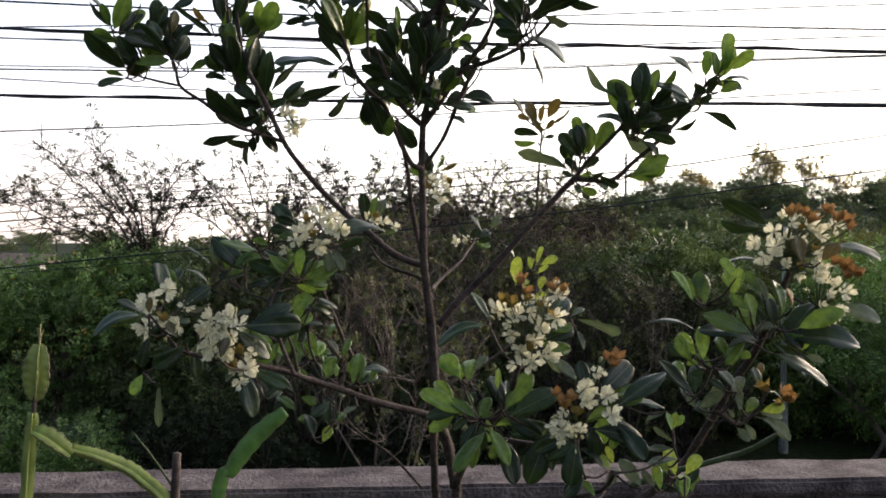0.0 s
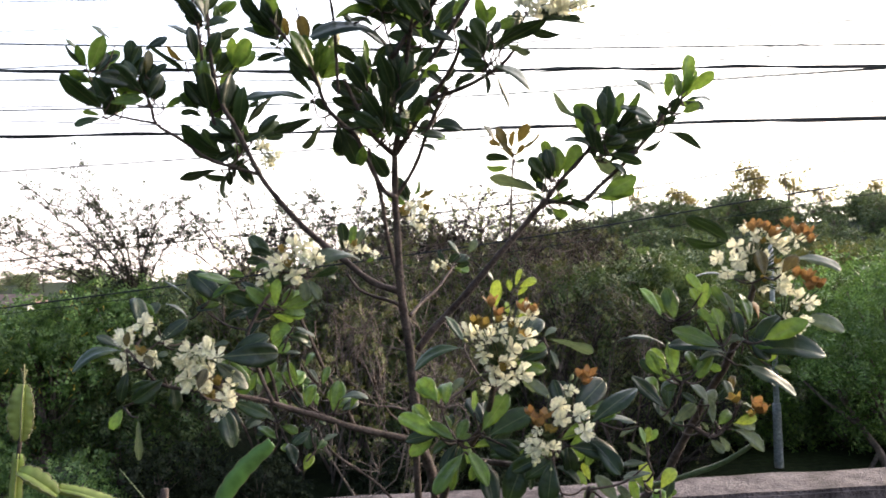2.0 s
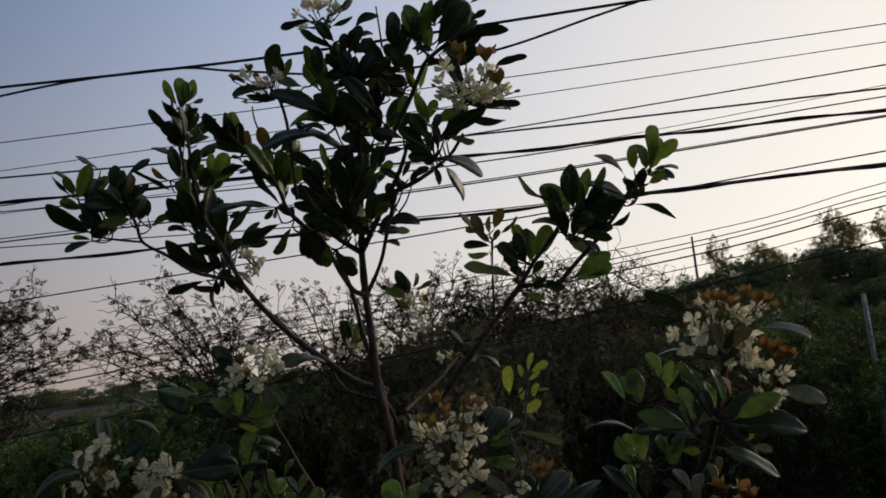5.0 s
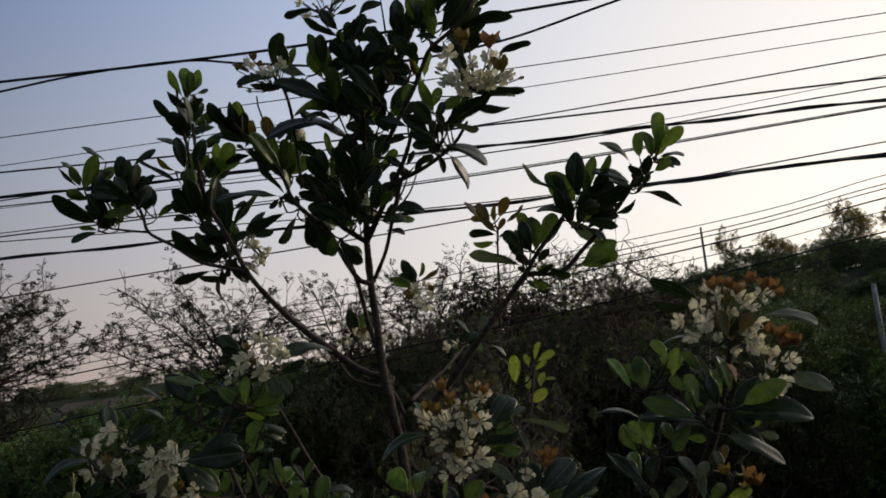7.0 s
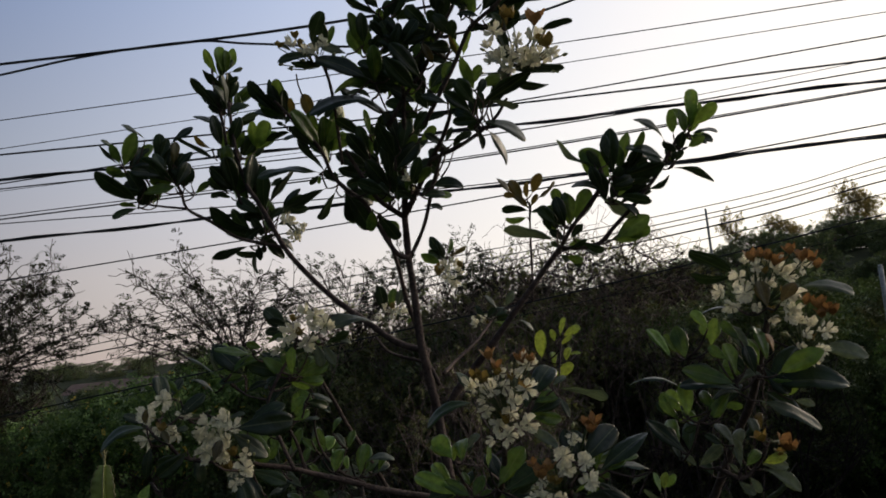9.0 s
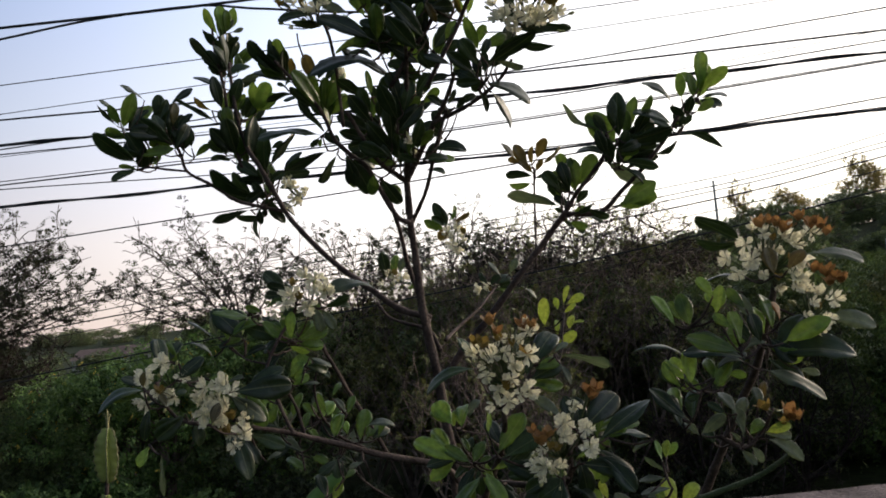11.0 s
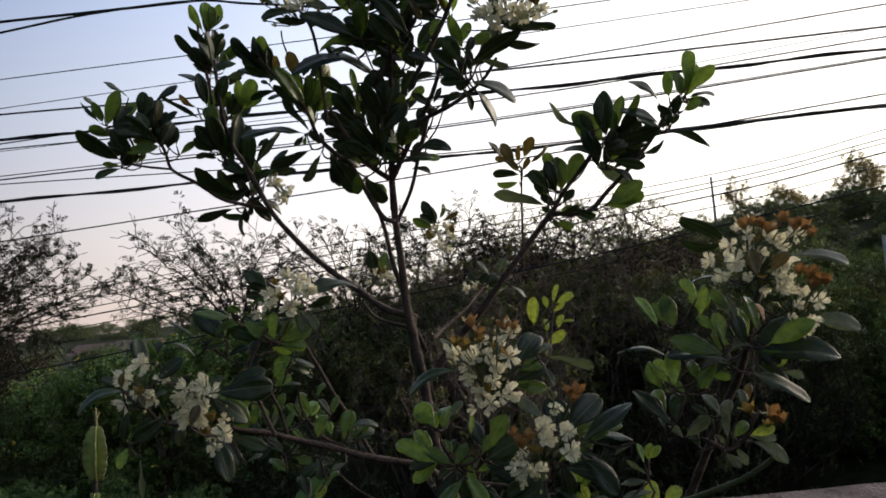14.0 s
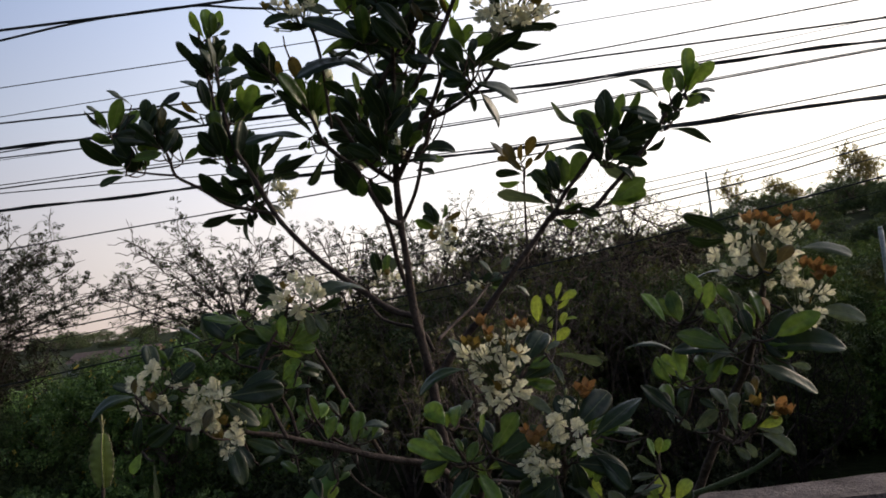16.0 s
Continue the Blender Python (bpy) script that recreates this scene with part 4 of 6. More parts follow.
pale_twig = limb("pale_twig", 0.004, 0.0025, [(0.003, 1.620, 1.499), (-0.014, 1.628, 1.537), (-0.042, 1.636, 1.551), (-0.064, 1.644, 1.557), (-0.098, 1.652, 1.573), (-0.121, 1.660, 1.603)])
low_limb = limb("low_limb", 0.0075, 0.003, [(0.044, 1.570, 1.190), (0.034, 1.545, 1.257), (0.018, 1.521, 1.290), (-0.002, 1.496, 1.310), (-0.050, 1.472, 1.326), (-0.097, 1.447, 1.343), (-0.141, 1.423, 1.363), (-0.185, 1.398, 1.381), (-0.208, 1.374, 1.394), (-0.239, 1.349, 1.406), (-0.265, 1.325, 1.416), (-0.285, 1.300, 1.432)])
low_riser = limb("low_riser", 0.004, 0.0025, [(-0.098, 1.540, 1.327), (-0.125, 1.526, 1.387), (-0.147, 1.511, 1.432), (-0.157, 1.497, 1.459), (-0.167, 1.483, 1.489), (-0.179, 1.469, 1.520), (-0.186, 1.454, 1.547), (-0.187, 1.440, 1.579)])
low_twig = limb("low_twig", 0.0026, 0.0016, [(-0.130, 1.500, 1.346), (-0.172, 1.490, 1.372), (-0.197, 1.480, 1.410), (-0.204, 1.470, 1.453), (-0.195, 1.460, 1.488)])
low_twig_left = limb("low_twig_left", 0.0028, 0.0018, [(-0.210, 1.420, 1.382), (-0.218, 1.412, 1.428), (-0.227, 1.405, 1.455), (-0.244, 1.397, 1.501), (-0.255, 1.390, 1.533)])
low_riser_left = limb("low_riser_left", 0.003, 0.0025, [(-0.200, 1.330, 1.400), (-0.215, 1.335, 1.430), (-0.231, 1.340, 1.469), (-0.242, 1.345, 1.504), (-0.222, 1.350, 1.548), (-0.197, 1.355, 1.584), (-0.189, 1.360, 1.611)])
flower_twig = limb("flower_twig", 0.003, 0.002, [(-0.255, 1.280, 1.422), (-0.306, 1.270, 1.429), (-0.353, 1.260, 1.443), (-0.373, 1.250, 1.477), (-0.376, 1.240, 1.502)])
dry_twig = limb("dry_twig", 0.0022, 0.0014, [(-0.007, 1.500, 1.183), (-0.060, 1.488, 1.241), (-0.109, 1.475, 1.278), (-0.134, 1.462, 1.306), (-0.140, 1.450, 1.331)])
low_right_limb = limb("low_right_limb", 0.007, 0.004, [(0.051, 1.560, 1.172), (0.074, 1.496, 1.248), (0.094, 1.432, 1.295), (0.118, 1.368, 1.344), (0.132, 1.304, 1.394), (0.137, 1.240, 1.452)])
low_right_twig = limb("low_right_twig", 0.005, 0.0035, [(0.090, 1.450, 1.285), (0.137, 1.387, 1.291), (0.184, 1.325, 1.299), (0.217, 1.262, 1.317), (0.223, 1.200, 1.370)])
far_right_limb = limb("far_right_limb", 0.009, 0.004, [(0.09, 1.6, 0.35), (0.089, 1.550, 0.972), (0.250, 1.523, 1.081), (0.365, 1.496, 1.168), (0.427, 1.469, 1.233), (0.448, 1.442, 1.283), (0.471, 1.415, 1.341), (0.493, 1.388, 1.399), (0.508, 1.361, 1.438), (0.519, 1.334, 1.485), (0.533, 1.307, 1.548), (0.536, 1.280, 1.591)])
far_right_twig = limb("far_right_twig", 0.0035, 0.0025, [(0.442, 1.330, 1.354), (0.476, 1.333, 1.336), (0.505, 1.337, 1.357), (0.524, 1.340, 1.388)])
bottom_twig = limb("bottom_twig", 0.004, 0.003, [(0.184, 1.400, 1.178), (0.229, 1.333, 1.220), (0.259, 1.267, 1.251), (0.262, 1.200, 1.292)])
back_shoot = limb("back_shoot", 0.003, 0.002, [(0.056, 1.900, 1.307), (0.162, 1.945, 1.378), (0.226, 1.990, 1.440), (0.241, 2.035, 1.499), (0.252, 2.080, 1.560)])
young_stem = limb("young_stem", 0.005, 0.0035, [(0.327, 1.400, 1.220), (0.380, 1.388, 1.244), (0.443, 1.376, 1.265), (0.496, 1.364, 1.286), (0.527, 1.352, 1.307), (0.539, 1.340, 1.320)])
left_shoot = limb("left_shoot", 0.004, 0.0025, [(-0.377, 1.650, 1.900), (-0.398, 1.652, 1.986), (-0.407, 1.655, 2.072), (-0.422, 1.657, 2.148), (-0.427, 1.660, 2.205)])
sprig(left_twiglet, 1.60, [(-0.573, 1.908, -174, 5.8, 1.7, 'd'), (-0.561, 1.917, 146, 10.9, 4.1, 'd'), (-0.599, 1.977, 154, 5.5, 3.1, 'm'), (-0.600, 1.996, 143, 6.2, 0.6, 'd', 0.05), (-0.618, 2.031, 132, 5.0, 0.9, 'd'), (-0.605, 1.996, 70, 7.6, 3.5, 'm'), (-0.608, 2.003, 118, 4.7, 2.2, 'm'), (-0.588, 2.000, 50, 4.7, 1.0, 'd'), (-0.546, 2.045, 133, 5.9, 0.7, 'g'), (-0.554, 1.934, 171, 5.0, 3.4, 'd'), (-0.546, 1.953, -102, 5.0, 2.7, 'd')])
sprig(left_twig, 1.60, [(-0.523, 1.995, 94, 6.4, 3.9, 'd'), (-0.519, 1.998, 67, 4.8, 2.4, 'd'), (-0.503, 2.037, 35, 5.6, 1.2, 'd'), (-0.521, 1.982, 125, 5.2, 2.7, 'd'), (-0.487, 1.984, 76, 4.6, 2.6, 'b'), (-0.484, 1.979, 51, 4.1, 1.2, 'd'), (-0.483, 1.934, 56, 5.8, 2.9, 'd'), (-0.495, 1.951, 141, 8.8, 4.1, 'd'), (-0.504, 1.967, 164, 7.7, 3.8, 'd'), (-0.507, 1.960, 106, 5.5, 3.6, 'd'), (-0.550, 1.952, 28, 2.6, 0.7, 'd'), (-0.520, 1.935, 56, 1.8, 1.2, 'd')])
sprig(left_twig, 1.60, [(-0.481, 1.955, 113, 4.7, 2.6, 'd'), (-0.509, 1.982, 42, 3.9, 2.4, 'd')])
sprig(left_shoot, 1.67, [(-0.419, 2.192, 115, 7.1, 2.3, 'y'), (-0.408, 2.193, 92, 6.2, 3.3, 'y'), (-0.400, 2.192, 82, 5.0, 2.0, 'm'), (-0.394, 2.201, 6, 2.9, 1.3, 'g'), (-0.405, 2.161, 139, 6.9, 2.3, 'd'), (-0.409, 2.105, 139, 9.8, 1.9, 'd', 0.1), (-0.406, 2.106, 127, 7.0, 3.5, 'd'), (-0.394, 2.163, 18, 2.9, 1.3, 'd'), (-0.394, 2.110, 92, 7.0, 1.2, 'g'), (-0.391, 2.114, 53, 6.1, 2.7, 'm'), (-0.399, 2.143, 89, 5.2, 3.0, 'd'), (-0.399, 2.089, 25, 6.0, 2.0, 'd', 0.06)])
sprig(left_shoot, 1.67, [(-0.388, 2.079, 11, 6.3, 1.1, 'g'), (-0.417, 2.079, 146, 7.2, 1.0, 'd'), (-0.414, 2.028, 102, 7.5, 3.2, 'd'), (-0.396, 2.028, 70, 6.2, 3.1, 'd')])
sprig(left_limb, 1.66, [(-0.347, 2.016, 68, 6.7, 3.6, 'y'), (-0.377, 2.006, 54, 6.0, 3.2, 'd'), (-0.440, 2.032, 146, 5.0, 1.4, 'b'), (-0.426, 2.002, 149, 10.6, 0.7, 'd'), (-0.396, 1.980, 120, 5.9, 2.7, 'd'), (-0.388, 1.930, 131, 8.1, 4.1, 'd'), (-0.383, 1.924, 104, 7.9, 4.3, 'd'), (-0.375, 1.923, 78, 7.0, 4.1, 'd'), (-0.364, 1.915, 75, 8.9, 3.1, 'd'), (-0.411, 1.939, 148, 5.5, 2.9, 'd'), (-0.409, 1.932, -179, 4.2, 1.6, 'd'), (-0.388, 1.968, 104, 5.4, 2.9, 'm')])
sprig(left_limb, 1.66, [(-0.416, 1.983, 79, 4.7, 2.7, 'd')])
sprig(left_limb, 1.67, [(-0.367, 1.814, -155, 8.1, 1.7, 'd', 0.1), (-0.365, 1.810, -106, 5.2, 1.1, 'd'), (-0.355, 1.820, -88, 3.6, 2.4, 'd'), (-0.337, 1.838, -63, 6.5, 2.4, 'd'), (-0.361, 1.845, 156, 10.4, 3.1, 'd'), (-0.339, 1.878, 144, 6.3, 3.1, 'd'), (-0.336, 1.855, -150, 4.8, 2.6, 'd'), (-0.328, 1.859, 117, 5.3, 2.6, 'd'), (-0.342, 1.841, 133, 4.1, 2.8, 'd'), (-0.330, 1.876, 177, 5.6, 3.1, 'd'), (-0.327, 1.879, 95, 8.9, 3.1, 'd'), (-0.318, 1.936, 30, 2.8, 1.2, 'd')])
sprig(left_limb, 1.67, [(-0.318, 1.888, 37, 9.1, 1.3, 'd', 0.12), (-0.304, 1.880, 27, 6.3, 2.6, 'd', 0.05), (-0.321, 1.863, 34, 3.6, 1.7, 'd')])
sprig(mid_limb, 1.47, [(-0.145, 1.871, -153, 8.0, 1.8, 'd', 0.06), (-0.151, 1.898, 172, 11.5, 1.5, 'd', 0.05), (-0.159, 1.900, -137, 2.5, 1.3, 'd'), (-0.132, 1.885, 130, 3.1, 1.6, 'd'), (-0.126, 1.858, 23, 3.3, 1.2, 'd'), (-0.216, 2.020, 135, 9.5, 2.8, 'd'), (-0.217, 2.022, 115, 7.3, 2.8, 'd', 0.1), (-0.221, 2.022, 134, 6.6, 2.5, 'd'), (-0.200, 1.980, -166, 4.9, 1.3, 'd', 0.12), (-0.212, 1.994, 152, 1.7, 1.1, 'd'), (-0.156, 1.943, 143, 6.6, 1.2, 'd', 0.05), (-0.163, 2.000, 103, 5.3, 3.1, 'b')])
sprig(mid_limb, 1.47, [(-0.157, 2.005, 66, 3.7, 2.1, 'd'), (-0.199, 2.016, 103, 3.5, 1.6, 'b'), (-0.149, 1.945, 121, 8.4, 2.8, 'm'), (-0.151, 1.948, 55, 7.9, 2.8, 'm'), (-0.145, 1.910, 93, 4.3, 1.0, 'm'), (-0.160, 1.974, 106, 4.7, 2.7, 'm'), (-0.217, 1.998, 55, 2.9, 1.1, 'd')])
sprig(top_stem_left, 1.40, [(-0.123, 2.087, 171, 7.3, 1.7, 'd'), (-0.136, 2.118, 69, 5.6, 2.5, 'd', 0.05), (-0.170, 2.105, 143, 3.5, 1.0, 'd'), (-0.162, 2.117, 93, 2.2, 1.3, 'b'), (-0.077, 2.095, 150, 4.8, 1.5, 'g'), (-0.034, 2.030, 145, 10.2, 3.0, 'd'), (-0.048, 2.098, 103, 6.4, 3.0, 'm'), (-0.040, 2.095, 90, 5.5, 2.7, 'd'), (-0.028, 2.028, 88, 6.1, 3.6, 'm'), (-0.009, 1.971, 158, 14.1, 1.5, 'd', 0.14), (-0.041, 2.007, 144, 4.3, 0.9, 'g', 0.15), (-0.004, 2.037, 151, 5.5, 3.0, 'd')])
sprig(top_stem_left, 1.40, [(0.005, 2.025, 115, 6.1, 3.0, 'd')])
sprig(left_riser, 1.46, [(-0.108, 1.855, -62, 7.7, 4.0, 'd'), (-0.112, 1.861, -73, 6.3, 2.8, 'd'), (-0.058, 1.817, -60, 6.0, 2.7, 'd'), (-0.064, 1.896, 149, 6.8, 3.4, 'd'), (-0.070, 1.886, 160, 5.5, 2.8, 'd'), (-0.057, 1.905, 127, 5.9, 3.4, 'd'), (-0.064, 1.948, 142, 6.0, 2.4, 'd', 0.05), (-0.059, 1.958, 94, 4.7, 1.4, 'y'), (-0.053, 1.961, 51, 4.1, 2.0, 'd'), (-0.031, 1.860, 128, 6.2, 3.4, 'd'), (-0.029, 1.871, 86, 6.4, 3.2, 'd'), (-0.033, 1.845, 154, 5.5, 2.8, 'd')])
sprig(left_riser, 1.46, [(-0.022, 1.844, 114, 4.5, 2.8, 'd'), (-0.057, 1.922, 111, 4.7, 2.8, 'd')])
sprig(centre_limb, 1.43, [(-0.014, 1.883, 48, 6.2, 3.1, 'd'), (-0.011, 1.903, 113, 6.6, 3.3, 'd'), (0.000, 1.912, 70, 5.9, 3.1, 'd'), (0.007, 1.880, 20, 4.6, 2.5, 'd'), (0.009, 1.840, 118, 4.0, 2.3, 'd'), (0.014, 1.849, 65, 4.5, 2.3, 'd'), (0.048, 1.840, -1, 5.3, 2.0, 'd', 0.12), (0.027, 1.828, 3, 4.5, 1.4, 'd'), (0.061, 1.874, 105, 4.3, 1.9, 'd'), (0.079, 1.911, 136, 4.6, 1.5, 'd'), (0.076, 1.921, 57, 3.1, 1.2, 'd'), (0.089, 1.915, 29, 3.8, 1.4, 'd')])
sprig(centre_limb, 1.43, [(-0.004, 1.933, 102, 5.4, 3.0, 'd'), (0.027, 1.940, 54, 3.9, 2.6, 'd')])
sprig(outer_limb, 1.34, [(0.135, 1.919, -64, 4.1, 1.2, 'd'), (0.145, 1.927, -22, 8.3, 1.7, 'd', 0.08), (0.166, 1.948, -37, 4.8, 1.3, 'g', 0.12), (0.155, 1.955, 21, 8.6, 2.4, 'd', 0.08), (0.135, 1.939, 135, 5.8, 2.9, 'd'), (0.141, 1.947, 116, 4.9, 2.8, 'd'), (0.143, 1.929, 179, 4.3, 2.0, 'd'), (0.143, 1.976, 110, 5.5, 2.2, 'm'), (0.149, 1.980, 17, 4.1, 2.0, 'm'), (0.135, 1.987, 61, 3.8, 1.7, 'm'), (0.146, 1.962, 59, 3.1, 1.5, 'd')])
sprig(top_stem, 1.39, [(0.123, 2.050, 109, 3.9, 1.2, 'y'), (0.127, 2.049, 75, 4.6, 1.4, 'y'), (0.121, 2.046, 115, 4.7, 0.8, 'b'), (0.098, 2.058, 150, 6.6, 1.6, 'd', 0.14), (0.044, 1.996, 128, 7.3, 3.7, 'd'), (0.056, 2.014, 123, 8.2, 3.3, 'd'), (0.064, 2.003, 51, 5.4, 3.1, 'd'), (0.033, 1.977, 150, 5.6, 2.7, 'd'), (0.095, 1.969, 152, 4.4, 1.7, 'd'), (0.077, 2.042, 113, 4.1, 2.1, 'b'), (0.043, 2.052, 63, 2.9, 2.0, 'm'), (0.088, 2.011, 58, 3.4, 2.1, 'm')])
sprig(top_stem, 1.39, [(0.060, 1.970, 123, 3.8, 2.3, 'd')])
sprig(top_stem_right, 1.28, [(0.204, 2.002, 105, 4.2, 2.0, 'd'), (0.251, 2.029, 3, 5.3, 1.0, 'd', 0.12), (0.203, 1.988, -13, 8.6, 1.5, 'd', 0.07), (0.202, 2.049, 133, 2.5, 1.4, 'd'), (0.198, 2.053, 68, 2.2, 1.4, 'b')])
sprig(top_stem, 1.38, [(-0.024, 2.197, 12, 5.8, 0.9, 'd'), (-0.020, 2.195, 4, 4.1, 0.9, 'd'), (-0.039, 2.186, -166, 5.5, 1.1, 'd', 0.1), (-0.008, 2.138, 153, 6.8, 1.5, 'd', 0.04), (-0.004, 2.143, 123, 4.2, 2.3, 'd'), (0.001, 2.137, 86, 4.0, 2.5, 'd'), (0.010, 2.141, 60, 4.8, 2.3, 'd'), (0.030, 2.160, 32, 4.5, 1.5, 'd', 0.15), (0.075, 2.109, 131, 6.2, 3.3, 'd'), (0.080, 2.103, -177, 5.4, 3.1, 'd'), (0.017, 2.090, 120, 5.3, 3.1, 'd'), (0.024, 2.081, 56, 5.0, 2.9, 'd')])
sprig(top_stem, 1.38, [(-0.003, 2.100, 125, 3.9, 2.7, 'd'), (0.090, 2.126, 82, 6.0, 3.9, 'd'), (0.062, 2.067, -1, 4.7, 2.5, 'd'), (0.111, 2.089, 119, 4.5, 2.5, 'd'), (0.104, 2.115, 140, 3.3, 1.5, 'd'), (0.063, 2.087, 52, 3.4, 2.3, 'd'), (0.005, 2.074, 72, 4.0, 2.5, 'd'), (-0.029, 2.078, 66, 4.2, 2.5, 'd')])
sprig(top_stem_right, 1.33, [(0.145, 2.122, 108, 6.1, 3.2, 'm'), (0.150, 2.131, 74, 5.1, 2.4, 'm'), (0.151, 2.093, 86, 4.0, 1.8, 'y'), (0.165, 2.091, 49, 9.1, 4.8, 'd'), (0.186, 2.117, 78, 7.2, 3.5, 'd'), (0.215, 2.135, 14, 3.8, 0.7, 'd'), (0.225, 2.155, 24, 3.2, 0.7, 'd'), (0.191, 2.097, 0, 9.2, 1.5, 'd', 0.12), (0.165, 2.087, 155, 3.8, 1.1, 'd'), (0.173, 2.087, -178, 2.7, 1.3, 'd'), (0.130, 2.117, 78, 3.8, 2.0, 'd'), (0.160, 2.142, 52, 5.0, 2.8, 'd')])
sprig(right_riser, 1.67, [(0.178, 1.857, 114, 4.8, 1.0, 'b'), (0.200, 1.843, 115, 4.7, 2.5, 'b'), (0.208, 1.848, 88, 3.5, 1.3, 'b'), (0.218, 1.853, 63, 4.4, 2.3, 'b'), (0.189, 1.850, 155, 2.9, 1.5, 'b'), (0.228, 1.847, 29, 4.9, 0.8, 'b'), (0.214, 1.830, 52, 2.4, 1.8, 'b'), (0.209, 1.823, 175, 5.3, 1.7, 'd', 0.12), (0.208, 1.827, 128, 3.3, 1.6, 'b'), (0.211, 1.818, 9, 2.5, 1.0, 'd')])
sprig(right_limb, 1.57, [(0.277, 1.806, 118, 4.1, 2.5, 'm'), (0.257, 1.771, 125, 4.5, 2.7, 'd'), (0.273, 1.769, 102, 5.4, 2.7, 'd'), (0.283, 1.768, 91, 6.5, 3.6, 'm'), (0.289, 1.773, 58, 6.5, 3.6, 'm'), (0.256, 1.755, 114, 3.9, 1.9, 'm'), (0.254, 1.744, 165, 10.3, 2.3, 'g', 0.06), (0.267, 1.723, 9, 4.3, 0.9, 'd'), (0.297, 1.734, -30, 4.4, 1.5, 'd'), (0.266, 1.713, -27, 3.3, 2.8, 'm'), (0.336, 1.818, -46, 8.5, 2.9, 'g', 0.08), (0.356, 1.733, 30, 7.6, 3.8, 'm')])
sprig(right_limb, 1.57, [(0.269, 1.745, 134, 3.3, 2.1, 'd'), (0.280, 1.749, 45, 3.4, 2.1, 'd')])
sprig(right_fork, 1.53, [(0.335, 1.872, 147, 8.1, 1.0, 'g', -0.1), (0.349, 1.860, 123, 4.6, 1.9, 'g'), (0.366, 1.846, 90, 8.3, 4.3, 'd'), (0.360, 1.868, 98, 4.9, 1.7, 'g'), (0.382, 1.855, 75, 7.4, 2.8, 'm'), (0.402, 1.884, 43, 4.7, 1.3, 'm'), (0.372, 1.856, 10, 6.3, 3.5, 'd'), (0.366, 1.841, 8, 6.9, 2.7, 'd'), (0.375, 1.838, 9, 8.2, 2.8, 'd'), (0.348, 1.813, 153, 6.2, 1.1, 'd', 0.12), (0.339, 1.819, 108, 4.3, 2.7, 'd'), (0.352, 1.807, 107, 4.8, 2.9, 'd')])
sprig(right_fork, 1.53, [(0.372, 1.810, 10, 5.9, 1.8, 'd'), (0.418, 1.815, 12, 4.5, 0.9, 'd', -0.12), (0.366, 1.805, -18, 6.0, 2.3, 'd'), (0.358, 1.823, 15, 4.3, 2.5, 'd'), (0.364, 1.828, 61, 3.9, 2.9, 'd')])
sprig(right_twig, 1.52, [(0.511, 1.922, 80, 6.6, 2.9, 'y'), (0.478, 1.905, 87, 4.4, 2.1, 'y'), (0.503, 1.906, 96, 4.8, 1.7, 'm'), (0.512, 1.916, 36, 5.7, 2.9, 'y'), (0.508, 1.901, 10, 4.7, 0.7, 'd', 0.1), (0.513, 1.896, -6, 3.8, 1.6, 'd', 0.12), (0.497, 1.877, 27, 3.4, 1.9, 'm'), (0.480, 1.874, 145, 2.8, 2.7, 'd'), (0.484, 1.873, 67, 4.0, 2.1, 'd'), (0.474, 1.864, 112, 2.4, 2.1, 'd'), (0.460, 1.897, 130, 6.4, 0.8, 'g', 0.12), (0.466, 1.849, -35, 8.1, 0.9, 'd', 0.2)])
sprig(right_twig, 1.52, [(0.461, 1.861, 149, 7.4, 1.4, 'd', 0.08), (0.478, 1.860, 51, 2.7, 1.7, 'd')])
sprig(flower_twig, 1.26, [(-0.373, 1.519, 99, 5.1, 3.8, 'd'), (-0.345, 1.502, 37, 5.3, 2.2, 'd'), (-0.317, 1.501, -172, 2.7, 0.7, 'g'), (-0.278, 1.491, 23, 2.6, 0.7, 'g'), (-0.266, 1.478, 4, 9.3, 4.0, 'd'), (-0.403, 1.489, -166, 7.7, 1.5, 'd', 0.14), (-0.406, 1.479, 175, 5.2, 1.7, 'm'), (-0.342, 1.450, -142, 5.6, 2.7, 'd'), (-0.385, 1.465, -108, 4.8, 1.6, 'd'), (-0.402, 1.408, -121, 3.5, 1.9, 'y'), (-0.372, 1.397, -101, 6.0, 0.7, 'g', -0.06), (-0.253, 1.419, -75, 6.7, 2.8, 'd')])
sprig(flower_twig, 1.21, [(-0.371, 1.497, 88, 2.3, 1.6, 'b'), (-0.276, 1.436, 69, 3.4, 1.9, 'b'), (-0.331, 1.468, 115, 2.3, 1.8, 'b')])
sprig(flower_twig, 1.26, [(-0.228, 1.370, 32, 2.8, 0.8, 'g'), (-0.352, 1.480, 18, 2.2, 1.4, 'd')])
sprig(low_riser_left, 1.36, [(-0.208, 1.621, 133, 5.4, 3.2, 'd'), (-0.153, 1.608, 18, 9.5, 2.2, 'g', 0.1), (-0.140, 1.593, 16, 4.6, 1.4, 'd'), (-0.157, 1.597, -77, 4.3, 2.9, 'g')])
